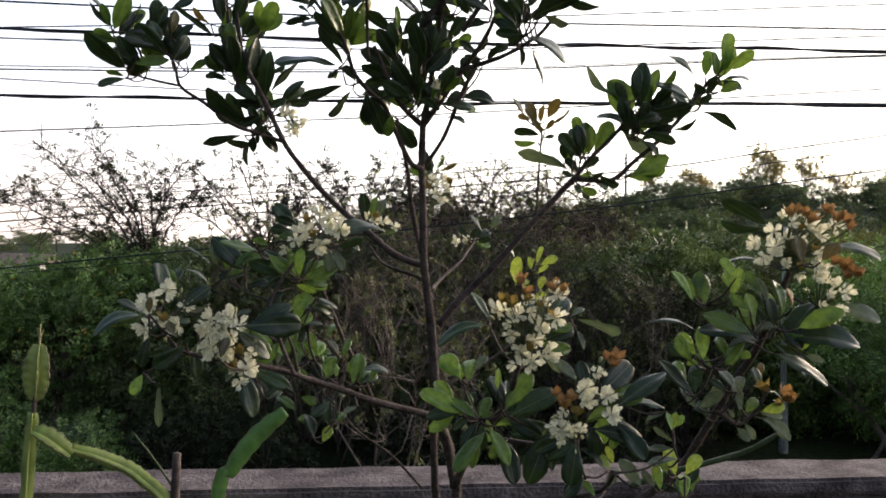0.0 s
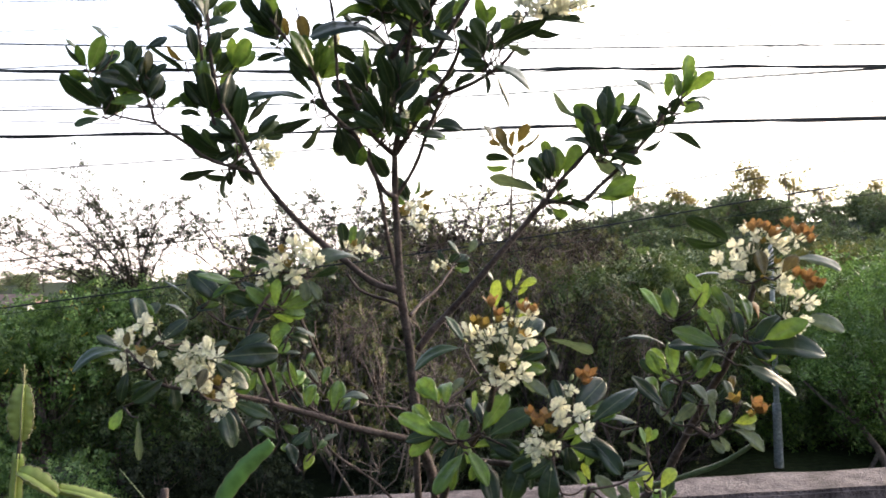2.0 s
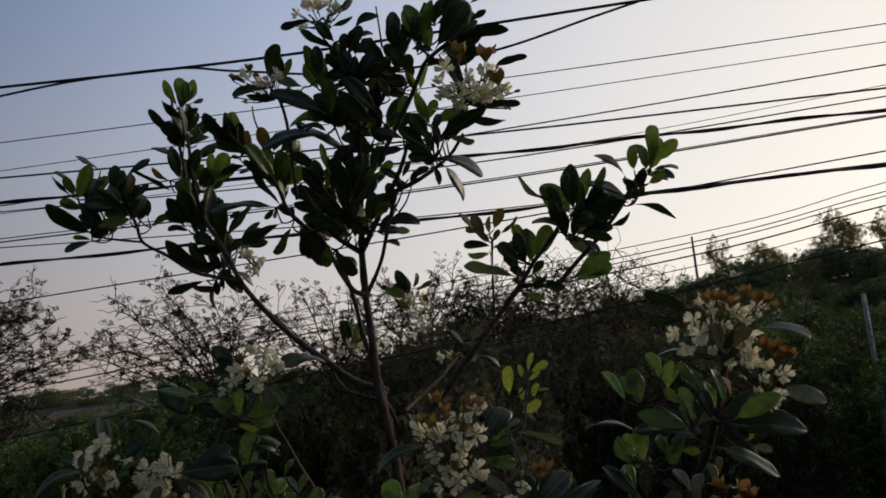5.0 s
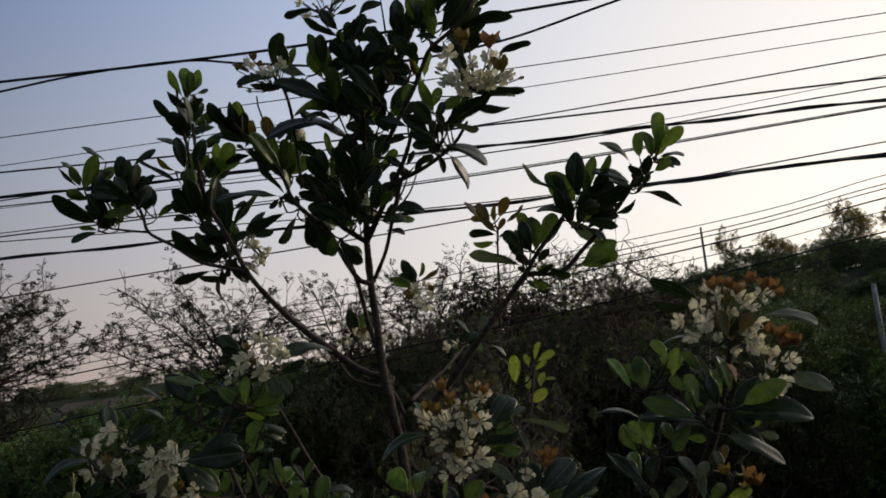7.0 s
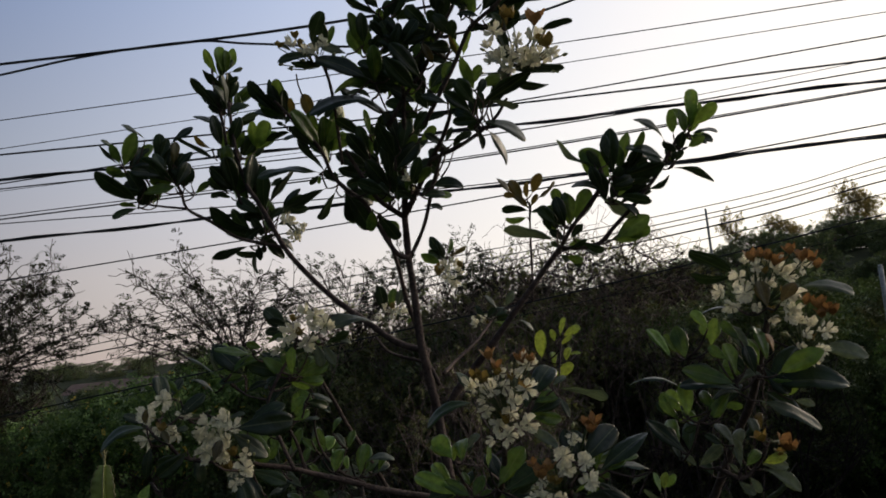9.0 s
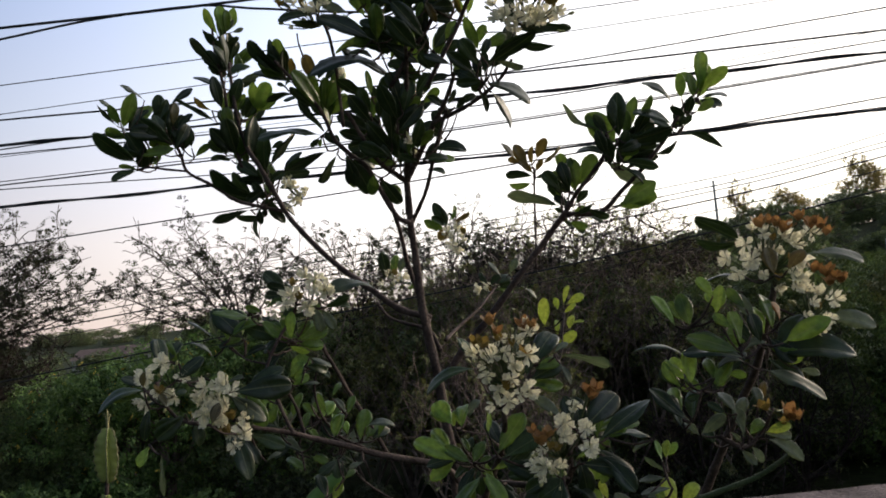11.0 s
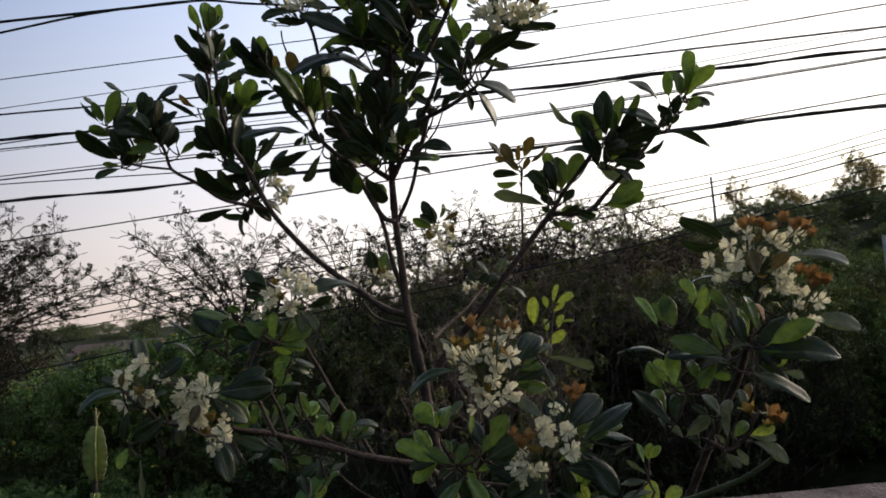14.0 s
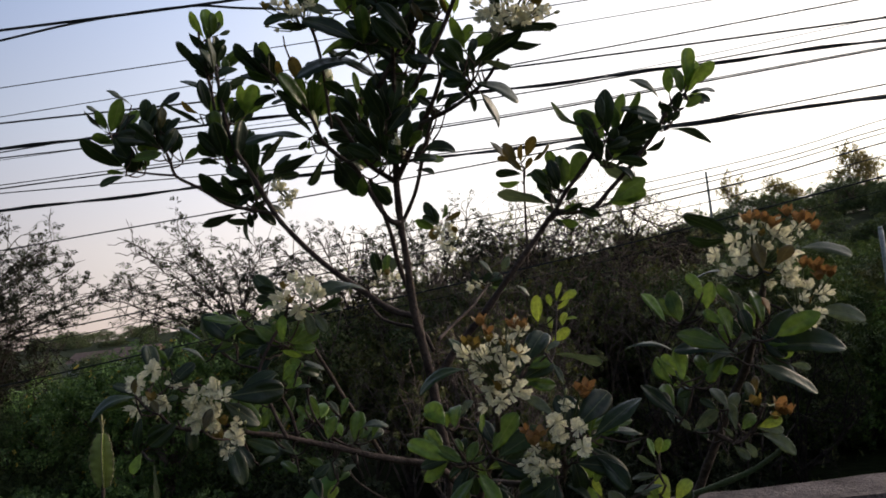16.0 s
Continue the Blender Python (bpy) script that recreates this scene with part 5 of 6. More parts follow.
sprig(low_limb, 1.42, [(-0.214, 1.359, 142, 4.2, 1.8, 'g'), (-0.207, 1.331, 133, 4.0, 1.6, 'm'), (-0.157, 1.342, -146, 3.7, 1.9, 'd'), (-0.150, 1.309, 39, 2.7, 1.6, 'm'), (-0.233, 1.370, -151, 3.5, 1.4, 'd'), (-0.109, 1.339, -162, 2.6, 1.0, 'g'), (-0.181, 1.283, 98, 4.2, 2.2, 'd'), (-0.167, 1.278, 61, 3.5, 2.5, 'n'), (-0.246, 1.399, 108, 4.0, 1.6, 'd'), (-0.230, 1.416, 73, 4.4, 1.8, 'm')])
sprig(low_right_limb, 1.31, [(0.095, 1.480, -168, 7.9, 1.7, 'd', 0.1), (0.180, 1.477, 58, 6.5, 3.9, 'd'), (0.169, 1.454, 25, 6.1, 3.2, 'd'), (0.219, 1.491, -22, 7.9, 1.0, 'g', 0.08), (0.222, 1.479, -63, 3.4, 1.0, 'g'), (0.214, 1.495, 42, 2.7, 1.0, 'g'), (0.178, 1.439, -59, 3.9, 0.4, 'g'), (0.083, 1.336, -126, 4.9, 2.1, 'd')])
sprig(far_right_limb, 1.27, [(0.491, 1.631, 156, 7.4, 2.1, 'd', 0.12), (0.485, 1.584, 172, 4.9, 0.4, 'd'), (0.569, 1.604, -8, 7.2, 1.4, 'g', 0.08), (0.591, 1.516, -8, 6.5, 2.4, 'g', 0.04)])
sprig(far_right_limb, 1.17, [(0.507, 1.578, 96, 3.9, 2.4, 'b'), (0.510, 1.581, 50, 3.4, 2.1, 'b')])
sprig(back_shoot, 2.12, [(0.201, 1.518, 87, 7.2, 3.4, 'n'), (0.252, 1.570, 72, 5.2, 1.7, 'n'), (0.237, 1.557, 97, 3.3, 2.0, 'n'), (0.259, 1.570, 29, 4.8, 2.2, 'n'), (0.260, 1.506, 76, 4.0, 2.8, 'n'), (0.231, 1.495, 89, 4.3, 1.7, 'n'), (0.229, 1.474, 30, 5.3, 3.6, 'n'), (0.250, 1.549, 36, 3.7, 1.4, 'n'), (0.261, 1.522, 14, 3.8, 0.8, 'n')])
sprig(centre_twig, 2.02, [(-0.168, 1.666, 98, 6.8, 3.5, 'd'), (-0.139, 1.680, 70, 4.6, 2.7, 'g'), (0.089, 1.632, 22, 4.8, 2.9, 'd'), (0.129, 1.653, 60, 4.2, 2.4, 'g'), (0.111, 1.647, 121, 4.8, 0.9, 'g'), (0.156, 1.621, -28, 4.5, 0.7, 'g'), (-0.007, 1.786, 121, 6.9, 3.2, 'd'), (-0.000, 1.793, 57, 3.8, 1.1, 'm'), (0.001, 1.790, 17, 4.9, 1.1, 'b'), (-0.117, 1.638, 29, 2.5, 1.9, 'm'), (0.076, 1.635, 131, 2.9, 1.9, 'd')])
sprig(low_riser_left, 1.36, [(-0.319, 1.551, 91, 6.3, 2.5, 'y'), (-0.327, 1.560, 118, 4.0, 0.8, 'g'), (-0.331, 1.559, 136, 5.5, 0.5, 'g'), (-0.343, 1.529, 134, 4.6, 0.4, 'g'), (-0.319, 1.547, 21, 3.3, 1.4, 'm'), (-0.306, 1.560, 42, 4.2, 0.5, 'g'), (-0.249, 1.574, -175, 5.7, 1.5, 'm', 0.12), (-0.258, 1.587, 163, 6.1, 1.2, 'm'), (-0.245, 1.595, 158, 2.7, 1.6, 'm'), (-0.200, 1.548, 148, 6.0, 2.1, 'y', -0.1), (-0.197, 1.545, 91, 4.5, 1.9, 'y'), (-0.191, 1.544, 22, 5.3, 3.5, 'm')])
sprig(low_riser_left, 1.36, [(-0.149, 1.591, -59, 3.5, 2.8, 'g'), (-0.242, 1.600, 21, 4.4, 1.1, 'm', 0.08), (-0.205, 1.537, -24, 3.5, 1.1, 'y'), (-0.204, 1.475, 87, 4.5, 2.5, 'y'), (-0.203, 1.475, 21, 3.3, 1.9, 'y'), (-0.190, 1.475, 8, 2.9, 0.5, 'g'), (-0.180, 1.503, -13, 3.9, 2.4, 'd'), (-0.242, 1.456, -128, 3.4, 2.5, 'y'), (-0.170, 1.516, -21, 3.9, 0.7, 'g'), (-0.225, 1.449, -123, 3.1, 1.8, 'm'), (-0.288, 1.526, 27, 3.9, 1.2, 'd'), (-0.222, 1.528, -143, 3.8, 1.4, 'd')])
sprig(low_riser_left, 1.38, [(-0.289, 1.553, 131, 7.5, 4.0, 'd'), (-0.289, 1.549, -176, 4.6, 1.5, 'd'), (-0.224, 1.548, 155, 6.4, 3.2, 'd'), (-0.195, 1.544, 146, 6.9, 2.6, 'm'), (-0.208, 1.548, 97, 4.1, 2.3, 'y'), (-0.197, 1.546, 25, 5.2, 2.6, 'y'), (-0.174, 1.582, 159, 4.9, 1.9, 'd'), (-0.175, 1.496, 130, 3.4, 2.1, 'm')])
sprig(low_riser, 1.47, [(-0.203, 1.400, 59, 4.5, 3.2, 'y'), (-0.217, 1.429, 50, 3.0, 2.3, 'g'), (-0.168, 1.373, 74, 4.6, 2.9, 'y'), (-0.150, 1.411, 120, 3.2, 0.9, 'g'), (-0.126, 1.363, 77, 5.7, 3.2, 'm'), (-0.113, 1.388, 13, 4.9, 1.0, 'g', 0.08), (-0.177, 1.373, 112, 3.2, 0.8, 'g'), (-0.154, 1.359, 149, 2.9, 1.1, 'g'), (-0.175, 1.439, 58, 3.6, 1.3, 'm'), (-0.259, 1.390, 73, 4.7, 1.4, 'g'), (-0.225, 1.391, 67, 3.3, 1.3, 'm'), (-0.239, 1.353, 119, 3.3, 3.3, 'g')])
sprig(low_riser, 1.47, [(-0.244, 1.336, -140, 2.6, 1.9, 'd'), (-0.215, 1.344, -15, 3.0, 1.6, 'm'), (-0.173, 1.343, -80, 3.6, 4.2, 'd'), (-0.141, 1.412, 68, 3.5, 1.5, 'm'), (-0.189, 1.411, 112, 4.1, 1.7, 'm'), (-0.098, 1.366, 64, 3.7, 1.3, 'm'), (-0.202, 1.364, 131, 3.7, 1.3, 'y')])
sprig(low_right_limb, 1.31, [(0.056, 1.398, 121, 4.9, 3.0, 'y'), (0.066, 1.392, 83, 4.3, 2.2, 'y'), (0.074, 1.409, 54, 3.2, 1.2, 'g'), (0.056, 1.349, 147, 6.9, 2.9, 'y'), (0.079, 1.347, 142, 4.9, 2.2, 'm'), (0.080, 1.344, 59, 3.7, 2.9, 'm'), (0.117, 1.352, 53, 7.4, 3.7, 'm'), (0.125, 1.348, 28, 8.2, 3.5, 'd'), (0.121, 1.343, -25, 5.7, 2.9, 'd'), (0.191, 1.332, -114, 9.2, 4.1, 'd'), (0.097, 1.330, -57, 5.4, 2.3, 'y'), (0.093, 1.326, -137, 7.3, 1.8, 'm')])
sprig(low_right_limb, 1.31, [(0.121, 1.310, -79, 6.0, 3.6, 'd'), (0.108, 1.385, 88, 3.4, 0.8, 'y'), (0.080, 1.318, -106, 4.3, 1.7, 'm')])
sprig(low_right_twig, 1.22, [(0.240, 1.390, 43, 7.5, 3.9, 'd'), (0.259, 1.379, 36, 9.1, 2.5, 'd'), (0.217, 1.409, 135, 4.7, 1.7, 'g'), (0.274, 1.383, 29, 2.9, 1.7, 'm'), (0.274, 1.387, 6, 5.5, 0.6, 'g'), (0.233, 1.348, -9, 6.8, 3.0, 'd'), (0.267, 1.356, -51, 5.9, 3.0, 'd'), (0.210, 1.336, -100, 5.9, 4.0, 'd'), (0.223, 1.285, -139, 3.8, 2.2, 'd'), (0.257, 1.286, 129, 4.5, 1.2, 'g'), (0.265, 1.286, 125, 2.9, 1.4, 'y'), (0.269, 1.293, 109, 2.8, 1.3, 'n')])
sprig(low_right_twig, 1.22, [(0.307, 1.264, 122, 5.2, 2.5, 'g'), (0.257, 1.257, 58, 3.6, 2.1, 'g'), (0.332, 1.377, -165, 3.1, 0.8, 'g'), (0.238, 1.257, 126, 2.7, 2.1, 'm')])
sprig(bottom_twig, 1.24, [(0.347, 1.323, 178, 3.8, 0.8, 'g'), (0.349, 1.329, 149, 3.5, 0.7, 'g'), (0.352, 1.310, -175, 4.2, 0.8, 'g'), (0.344, 1.291, 169, 2.6, 0.8, 'g'), (0.350, 1.345, 81, 2.6, 2.0, 'n'), (0.354, 1.345, 49, 2.3, 1.2, 'y'), (0.343, 1.345, 100, 2.9, 0.8, 'y'), (0.359, 1.275, 101, 4.3, 2.5, 'n'), (0.363, 1.283, 55, 3.7, 2.3, 'n'), (0.363, 1.251, 88, 3.8, 2.9, 'y'), (0.340, 1.251, 97, 4.1, 1.8, 'y'), (0.343, 1.282, 108, 2.8, 1.7, 'n')])
sprig(bottom_twig, 1.24, [(0.371, 1.259, 62, 3.8, 1.7, 'd'), (0.328, 1.260, 121, 3.1, 1.7, 'g'), (0.383, 1.253, 97, 3.1, 2.0, 'm')])
sprig(far_right_limb, 1.27, [(0.388, 1.521, 119, 5.5, 1.4, 'y'), (0.410, 1.517, 100, 5.1, 3.4, 'm'), (0.438, 1.558, 120, 3.4, 1.7, 'y'), (0.446, 1.530, 78, 4.4, 2.7, 'y'), (0.468, 1.478, 153, 7.2, 2.8, 'm'), (0.472, 1.470, 162, 8.3, 1.7, 'd'), (0.496, 1.515, 111, 5.3, 2.0, 'g'), (0.471, 1.486, 96, 5.0, 1.4, 'y'), (0.496, 1.487, 102, 4.3, 2.4, 'd'), (0.511, 1.498, 101, 4.4, 1.7, 'y'), (0.523, 1.503, 94, 5.5, 1.7, 'm'), (0.529, 1.515, 90, 2.8, 0.6, 'o')])
sprig(far_right_limb, 1.27, [(0.524, 1.487, 24, 6.8, 3.0, 'y'), (0.520, 1.471, 1, 9.9, 3.8, 'd', 0.06), (0.508, 1.486, -177, 3.7, 1.0, 'g', 0.2), (0.476, 1.462, 178, 3.8, 0.9, 'g', 0.2), (0.500, 1.451, -27, 8.7, 1.9, 'g', 0.05), (0.545, 1.448, -15, 3.0, 1.8, 'g'), (0.399, 1.436, 91, 5.1, 2.4, 'y'), (0.412, 1.429, 134, 2.8, 2.9, 'm'), (0.443, 1.429, 79, 2.6, 2.1, 'y'), (0.387, 1.432, 121, 5.0, 1.9, 'm'), (0.399, 1.477, 156, 7.3, 0.4, 'g', 0.06), (0.396, 1.384, 133, 7.3, 2.4, 'd')])
sprig(far_right_limb, 1.27, [(0.463, 1.511, 136, 3.5, 1.7, 'm'), (0.431, 1.446, 106, 3.3, 1.9, 'm'), (0.455, 1.446, 54, 4.1, 1.7, 'd'), (0.487, 1.536, 123, 3.8, 1.6, 'm')])
sprig(far_right_twig, 1.34, [(0.467, 1.386, 112, 4.3, 1.7, 'g'), (0.479, 1.369, 87, 4.1, 2.0, 'g'), (0.474, 1.352, 96, 4.5, 1.8, 'g'), (0.505, 1.395, 102, 2.9, 2.0, 'g'), (0.513, 1.396, 83, 3.2, 1.3, 'b'), (0.504, 1.357, 16, 3.7, 2.0, 'n'), (0.504, 1.353, -4, 4.1, 1.7, 'g'), (0.509, 1.345, -28, 6.1, 1.9, 'g', 0.04), (0.467, 1.335, -45, 3.0, 2.2, 'g'), (0.488, 1.336, -59, 2.6, 1.3, 'g'), (0.461, 1.357, -43, 1.9, 0.7, 'g'), (0.418, 1.356, 37, 4.6, 2.0, 'g')])
sprig(far_right_twig, 1.34, [(0.415, 1.355, 130, 3.0, 1.3, 'g'), (0.483, 1.353, 46, 3.2, 2.2, 'm'), (0.440, 1.336, 114, 3.2, 1.8, 'd'), (0.453, 1.387, 142, 2.8, 1.6, 'd'), (0.491, 1.388, 51, 2.7, 1.3, 'd')])
blossom(left_limb, 1.68, [(-0.296, 1.864, 2.2), (-0.278, 1.856, 2.4), (-0.267, 1.843, 2.2), (-0.286, 1.833, 2.4), (-0.257, 1.847, 1.7), (-0.274, 1.825, 1.7), (-0.289, 1.877, 1.4)], [], [])
blossom(mid_limb, 1.45, [(-0.113, 2.013, 1.7), (-0.119, 2.022, 1.3), (-0.108, 2.005, 1.1)], [], [])
blossom(left_riser, 1.42, [(0.008, 1.861, 1.6), (0.013, 1.849, 1.4)], [], [])
blossom(top_stem_left, 1.37, [(-0.166, 2.112, 2.7), (-0.147, 2.102, 2.7), (-0.123, 2.092, 2.6), (-0.107, 2.101, 2.2), (-0.138, 2.091, 2.0), (-0.098, 2.082, 1.4), (-0.174, 2.072, 1.0)], [(-0.185, 2.109, 1.6), (-0.153, 2.120, 1.6)], [])
blossom(top_stem_right, 1.18, [(0.187, 2.000, 2.8), (0.176, 1.993, 2.0), (0.192, 1.969, 2.7), (0.202, 1.955, 2.3), (0.179, 1.963, 2.0), (0.218, 1.991, 2.0), (0.224, 1.969, 3.0), (0.242, 1.987, 2.8), (0.248, 1.966, 2.8), (0.263, 1.959, 2.3), (0.234, 1.955, 2.5), (0.268, 1.967, 1.7), (0.209, 1.979, 1.8)], [(0.202, 2.027, 2.2), (0.215, 2.028, 1.9), (0.259, 1.978, 2.7), (0.252, 1.986, 1.5)], [(0.244, 2.014, 2.7)])
blossom(top_stem, 1.38, [(-0.073, 2.217, 2.0), (-0.064, 2.198, 1.8), (-0.034, 2.218, 3.5), (-0.014, 2.222, 3.1), (-0.048, 2.227, 2.5), (-0.000, 2.210, 1.8)], [], [])
blossom(centre_twig, 2.00, [(-0.006, 1.764, 3.2), (0.015, 1.775, 3.0), (0.026, 1.747, 3.2), (-0.002, 1.736, 3.0), (0.015, 1.721, 2.4)], [(-0.027, 1.759, 3.0), (0.035, 1.767, 2.2)], [])
blossom(centre_twig, 2.00, [(-0.125, 1.666, 3.3), (-0.145, 1.667, 2.7), (-0.098, 1.656, 2.4), (-0.181, 1.657, 2.2), (-0.162, 1.683, 1.9)], [(-0.140, 1.683, 2.2)], [])
blossom(centre_twig, 2.05, [(0.073, 1.629, 2.8), (0.051, 1.624, 2.5), (0.101, 1.634, 1.9)], [(0.083, 1.624, 1.9)], [])
blossom(low_riser_left, 1.34, [(-0.188, 1.616, 3.7), (-0.170, 1.596, 3.1), (-0.203, 1.604, 2.4), (-0.153, 1.640, 2.9), (-0.136, 1.623, 3.1), (-0.167, 1.646, 2.2), (-0.218, 1.591, 1.9), (-0.150, 1.622, 2.2)], [(-0.174, 1.615, 1.7), (-0.186, 1.638, 1.5)], [])
blossom(flower_twig, 1.24, [(-0.388, 1.508, 3.7), (-0.360, 1.529, 3.1), (-0.340, 1.505, 2.2), (-0.393, 1.473, 3.3), (-0.352, 1.478, 4.0), (-0.382, 1.488, 1.5)], [(-0.365, 1.491, 1.6)], [])
blossom(flower_twig, 1.24, [(-0.303, 1.487, 3.0), (-0.281, 1.490, 3.0), (-0.265, 1.478, 2.6), (-0.309, 1.467, 3.0), (-0.290, 1.468, 3.2), (-0.270, 1.462, 2.8), (-0.301, 1.448, 2.9), (-0.279, 1.446, 2.8), (-0.317, 1.476, 2.3), (-0.280, 1.434, 1.9), (-0.286, 1.478, 2.3)], [(-0.256, 1.447, 1.8)], [])
blossom(flower_twig, 1.24, [(-0.249, 1.418, 3.3), (-0.254, 1.402, 2.3), (-0.245, 1.440, 1.8), (-0.269, 1.414, 1.6)], [(-0.263, 1.427, 1.8)], [])
blossom(low_right_limb, 1.21, [(0.102, 1.508, 2.7), (0.127, 1.502, 2.8), (0.147, 1.506, 2.5), (0.143, 1.524, 2.2), (0.182, 1.532, 3.1), (0.166, 1.522, 1.9), (0.179, 1.500, 3.0), (0.159, 1.484, 2.5), (0.152, 1.468, 2.7), (0.175, 1.452, 3.3), (0.119, 1.475, 2.2), (0.133, 1.453, 2.8), (0.147, 1.440, 2.8), (0.123, 1.435, 1.9), (0.163, 1.447, 2.2), (0.116, 1.491, 1.7)], [(0.119, 1.523, 2.0), (0.106, 1.527, 1.9), (0.171, 1.506, 1.9), (0.139, 1.528, 1.4), (0.144, 1.462, 1.7), (0.158, 1.519, 1.2)], [(0.131, 1.553, 2.0), (0.138, 1.539, 1.6), (0.177, 1.545, 2.0), (0.189, 1.542, 1.6), (0.167, 1.547, 0.9)])
blossom(low_right_twig, 1.17, [(0.218, 1.410, 2.9), (0.235, 1.430, 2.0), (0.246, 1.400, 2.4), (0.248, 1.379, 2.7), (0.220, 1.391, 2.4), (0.188, 1.357, 2.9), (0.198, 1.354, 2.0), (0.185, 1.343, 1.7), (0.187, 1.379, 1.7), (0.210, 1.359, 1.7), (0.174, 1.362, 1.7)], [(0.204, 1.382, 1.4), (0.197, 1.386, 1.2)], [(0.186, 1.396, 2.3), (0.179, 1.406, 1.5), (0.195, 1.402, 1.8)])
blossom(far_right_limb, 1.24, [(0.459, 1.607, 2.3), (0.487, 1.624, 2.6), (0.509, 1.636, 2.3), (0.495, 1.602, 2.9), (0.472, 1.587, 2.4), (0.541, 1.631, 3.5), (0.555, 1.619, 2.3), (0.574, 1.634, 2.8), (0.556, 1.593, 3.0), (0.546, 1.563, 2.6), (0.529, 1.614, 2.0), (0.509, 1.580, 1.6), (0.558, 1.573, 2.0), (0.542, 1.579, 1.8), (0.513, 1.619, 2.1), (0.497, 1.647, 1.3), (0.529, 1.563, 1.8), (0.531, 1.648, 1.6)], [(0.522, 1.631, 1.2), (0.541, 1.602, 1.2), (0.523, 1.577, 1.3)], [(0.506, 1.653, 2.1), (0.519, 1.655, 1.5), (0.538, 1.646, 2.3), (0.530, 1.651, 1.6), (0.556, 1.656, 1.8), (0.572, 1.647, 2.2), (0.585, 1.644, 1.8), (0.593, 1.634, 1.7)])
blossom(far_right_limb, 1.25, [(0.601, 1.539, 2.7), (0.586, 1.514, 2.4), (0.577, 1.553, 1.8), (0.566, 1.538, 1.7), (0.557, 1.523, 1.5), (0.577, 1.502, 1.5), (0.565, 1.557, 1.7)], [(0.577, 1.534, 1.2)], [(0.572, 1.586, 1.8), (0.586, 1.581, 2.3), (0.596, 1.573, 2.0), (0.606, 1.568, 1.7), (0.587, 1.566, 1.7)])
blossom(low_right_twig, 1.22, [], [], [(0.255, 1.449, 1.7), (0.263, 1.452, 1.9), (0.258, 1.441, 1.6)])
blossom(far_right_twig, 1.33, [], [(0.509, 1.397, 2.1), (0.530, 1.371, 1.4)], [(0.534, 1.390, 2.3), (0.543, 1.381, 2.1), (0.553, 1.378, 1.8)])


# ---- climbing cactus by the wall ----
def crenate(t, teeth, depth=0.2):
    """Scalloped margin: round lobes with a notch between."""
    return 1 - depth + depth * abs(math.sin(math.pi * t * teeth)) ** 0.6


def winged_stem(name, parent, points, width, teeth, wings=(180, 8, 285), blunt=0.5, mat=None, depth=0.2):
    """A fleshy stem of thin scalloped wings that meet in the middle, each with a pale horny rim."""
    mat = mat or CACTUS
    line = smooth_line(points, 12)
    n, ring = len(line), len(wings) * 4
    verts, faces, rims = [], [], [[] for _ in wings]
    for i, c in enumerate(line):
        t = i / (n - 1)
        d = (line[min(i + 1, n - 1)] - line[max(i - 1, 0)]).normalized()
        side = d.cross(Vector((0, 1, 0))).normalized()
        front = side.cross(d)
        w = width / 2 * math.sin(math.pi * (0.05 + 0.9 * t)) ** blunt
        for k, deg in enumerate(wings):
            a = radians(deg)
            reach = w * crenate(t + 0.4 * k / teeth, teeth, depth) * (0.72 if k == 2 else 1)
            out, across = side * math.cos(a) + front * math.sin(a), front * math.cos(a) - side * math.sin(a)
            verts += [c + out * reach * 0.22 - across * w * 0.14, c + out * reach * 0.97 - across * w * 0.035, c + out * reach * 0.97 + across * w * 0.035, c + out * reach * 0.22 + across * w * 0.14]
            rims[k].append(c + out * reach)
    for i in range(n - 1):
        for k in range(ring):
            p, q = i * ring + k, i * ring + (k + 1) % ring
            faces.append((p, q, q + ring, p + ring))
    faces += [tuple(range(ring))[::-1], tuple((n - 1) * ring + k for k in range(ring))]
    ob = child(name, mesh_of(name, verts, faces, mat), parent)
    for rim in rims:
        rv, rf = [], []
        tube(rv, rf, rim, width * 0.022, width * 0.02, 5)
        child("rim", mesh_of("rim", rv, rf, CACTUS_EDGE), ob)
    return ob


cactus = empty("climbing_cactus", (-1.19, 2.45, 0), "yellow-green climbing cactus with winged scalloped stems", "cactus")
winged_stem("stem", cactus, [(-1.2, 2.45, 0.0), (-1.2, 2.45, 0.5), (-1.19, 2.45, 0.93), (-1.178, 2.45, 1.115)], 0.044, 26, (180, 10, 250), 0.12)
neck_v, neck_f = [], []
tube(neck_v, neck_f, smooth_line([(-1.178, 2.45, 1.10), (-1.175, 2.45, 1.135), (-1.170, 2.45, 1.175)], 4), 0.006, 0.006, 7, 0.3)
child("neck", mesh_of("neck", neck_v, neck_f, BARK), cactus)
winged_stem("pad", cactus, [(-1.171, 2.45, 1.152), (-1.168, 2.45, 1.20), (-1.164, 2.445, 1.26), (-1.163, 2.45, 1.315)], 0.084, 7, (195, -15, 248), 0.5)
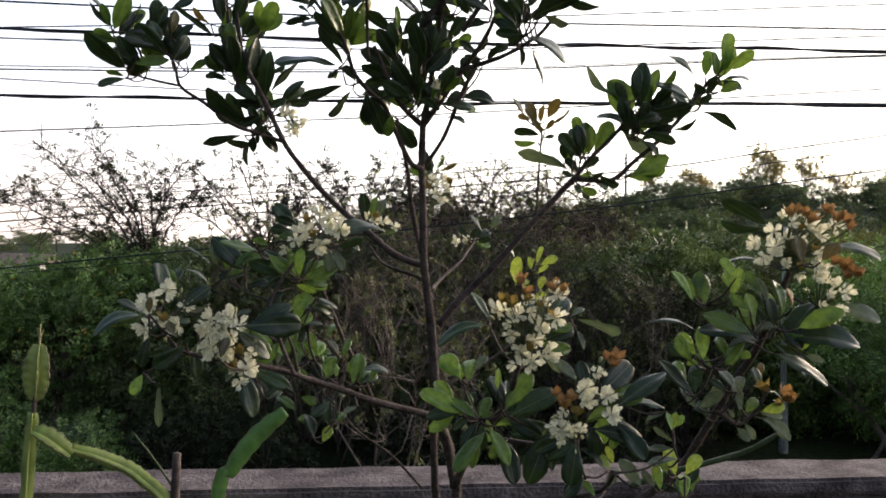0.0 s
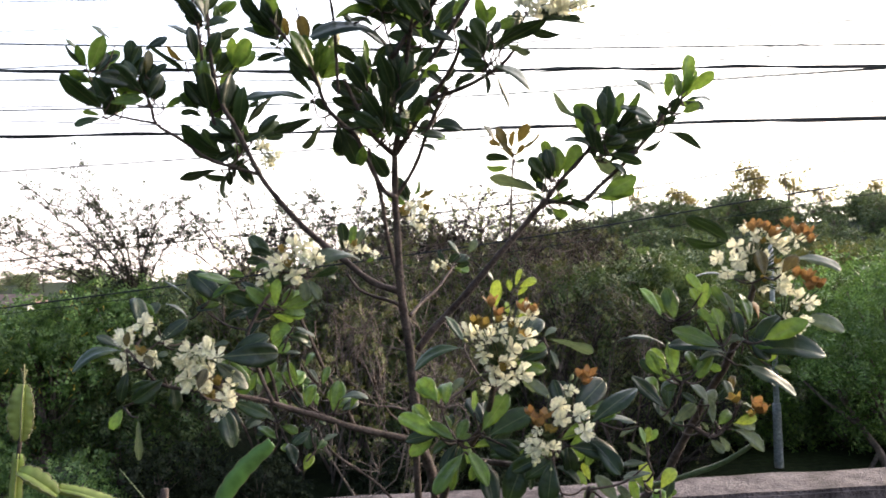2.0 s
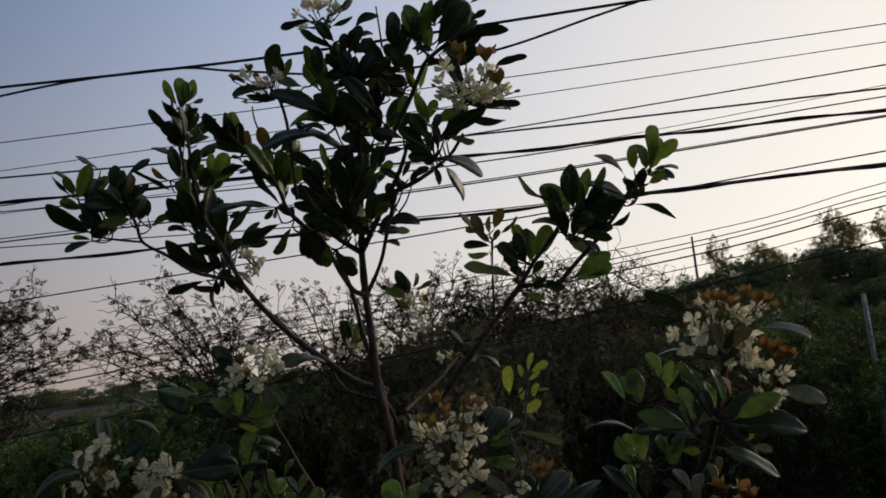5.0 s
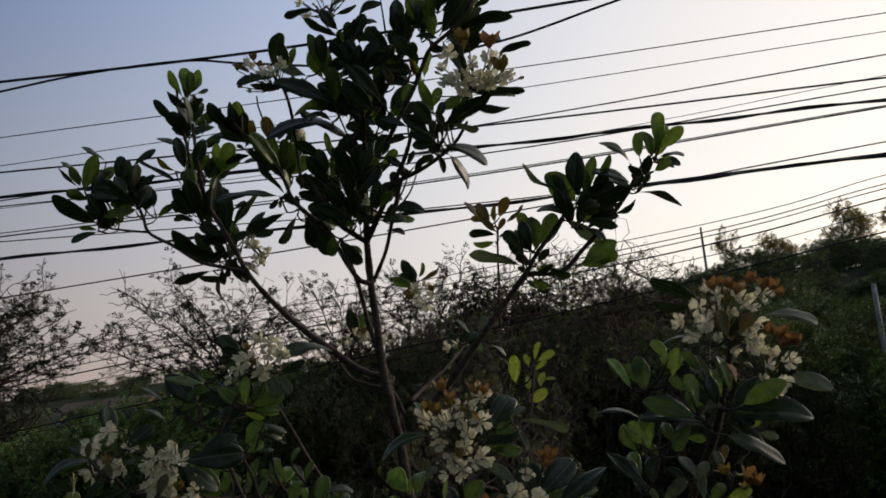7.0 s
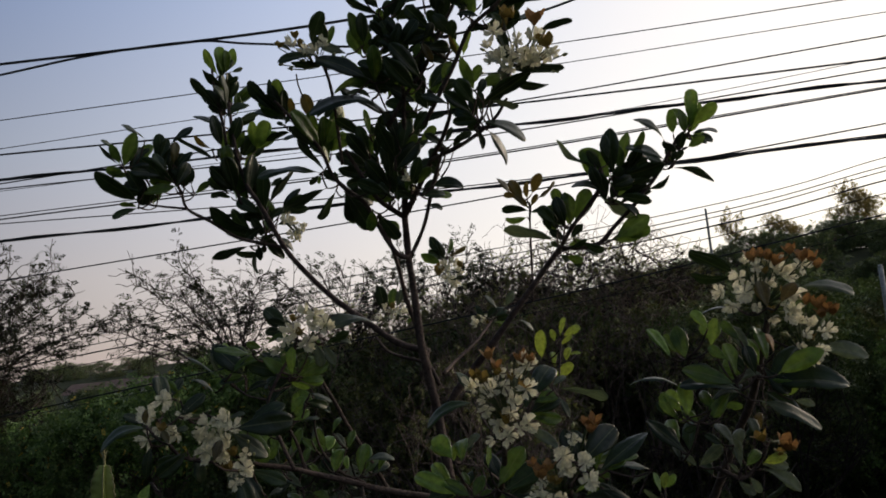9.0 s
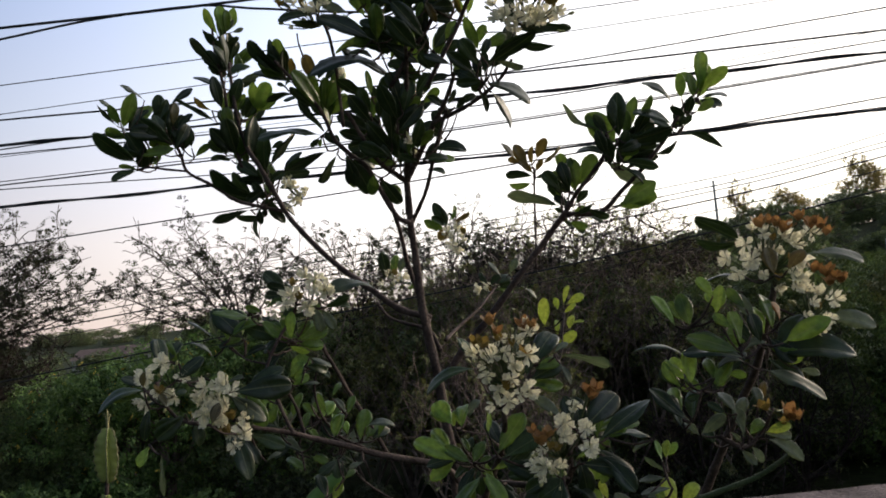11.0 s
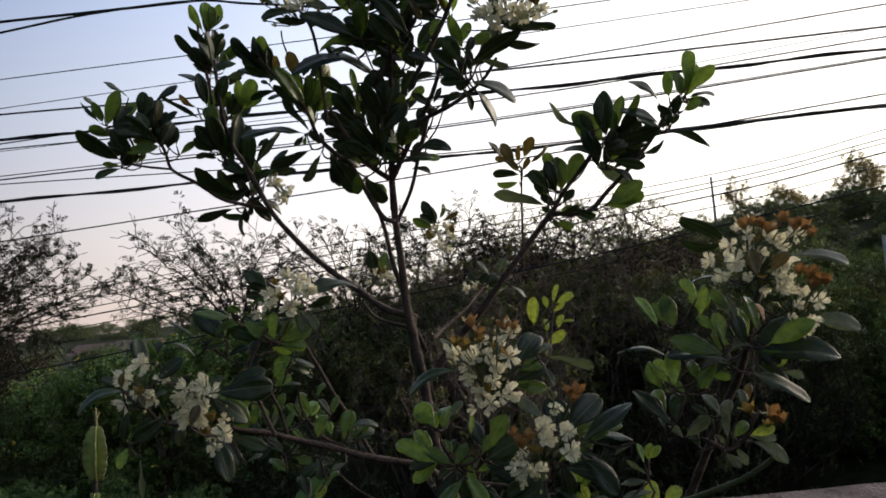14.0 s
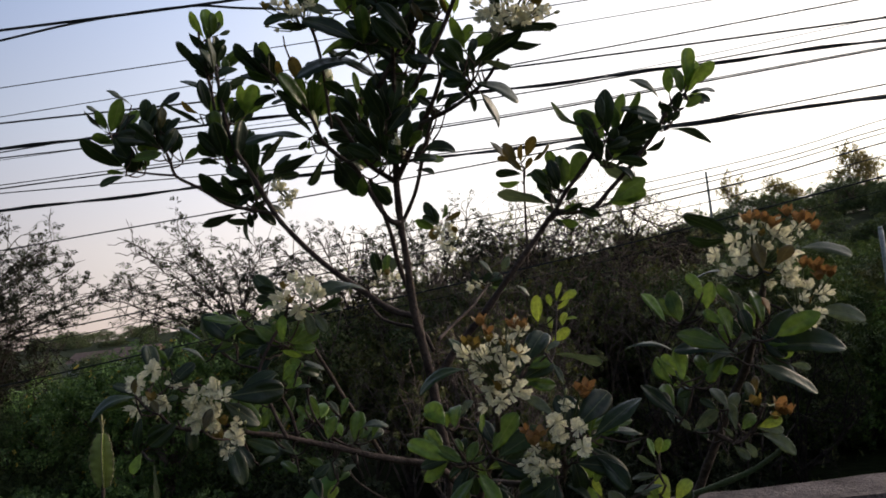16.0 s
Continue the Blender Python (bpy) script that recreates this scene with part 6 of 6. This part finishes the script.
for k, (dx, dz) in enumerate(((0.0, 0.062), (-0.012, 0.05), (0.006, 0.045), (-0.004, 0.056))):
    tip_v, tip_f = [], []
    tube(tip_v, tip_f, smooth_line([(-1.163, 2.45, 1.312), (-1.163 + dx * 0.2, 2.45, 1.312 + dz * 0.5), (-1.163 + dx, 2.45 + 0.004 * k, 1.312 + dz)], 4), 0.004, 0.0012, 5)
    child("withered_tip", mesh_of("withered_tip", tip_v, tip_f, CACTUS_EDGE), cactus)
winged_stem("pad", cactus, [(-1.172, 2.44, 1.065), (-1.135, 2.43, 1.055), (-1.095, 2.43, 1.03), (-1.058, 2.44, 0.995)], 0.062, 5, (165, 10, 250), 0.5)
winged_stem("stem", cactus, [(-1.065, 2.46, 1.01), (-0.97, 2.46, 0.985), (-0.86, 2.46, 0.93), (-0.76, 2.46, 0.8), (-0.72, 2.46, 0.4), (-0.72, 2.46, 0.0)], 0.044, 22, (180, 20, 250), 0.2)

blade_plant = empty("flat_stemmed_cactus", (-0.66, 2.44, 0), "bright green flat strap-like cactus stem beside the wall", "cactus")
winged_stem("stem", blade_plant, [(-0.66, 2.44, 0.0), (-0.66, 2.44, 0.5), (-0.625, 2.44, 0.90), (-0.60, 2.44, 0.96)], 0.046, 9, (180, 0), 0.2, CACTUS_GREEN)
winged_stem("strap", blade_plant, [(-0.60, 2.44, 0.945), (-0.56, 2.435, 1.01), (-0.505, 2.43, 1.075), (-0.435, 2.43, 1.135)], 0.054, 5, (180, 6), 0.26, CACTUS_GREEN, 0.16)

stake = empty("dry_stake", (-0.77, 2.47, 0), "dry brown cut stake with a bare twig", "stake")
sv, sf = [], []
tube(sv, sf, smooth_line([(-0.775, 2.47, 0), (-0.77, 2.47, 0.5), (-0.76, 2.47, 1.0)], 6), 0.014, 0.012, 8, 0.2)
child("post", mesh_of("post", sv, sf, BARK), stake)
sv, sf = [], []
tube(sv, sf, smooth_line([(-0.77, 2.47, 0.9), (-0.82, 2.46, 0.98), (-0.885, 2.45, 1.065)], 5), 0.004, 0.002, 5, 0.2)
child("twig", mesh_of("twig", sv, sf, GREEN_STEM), stake)
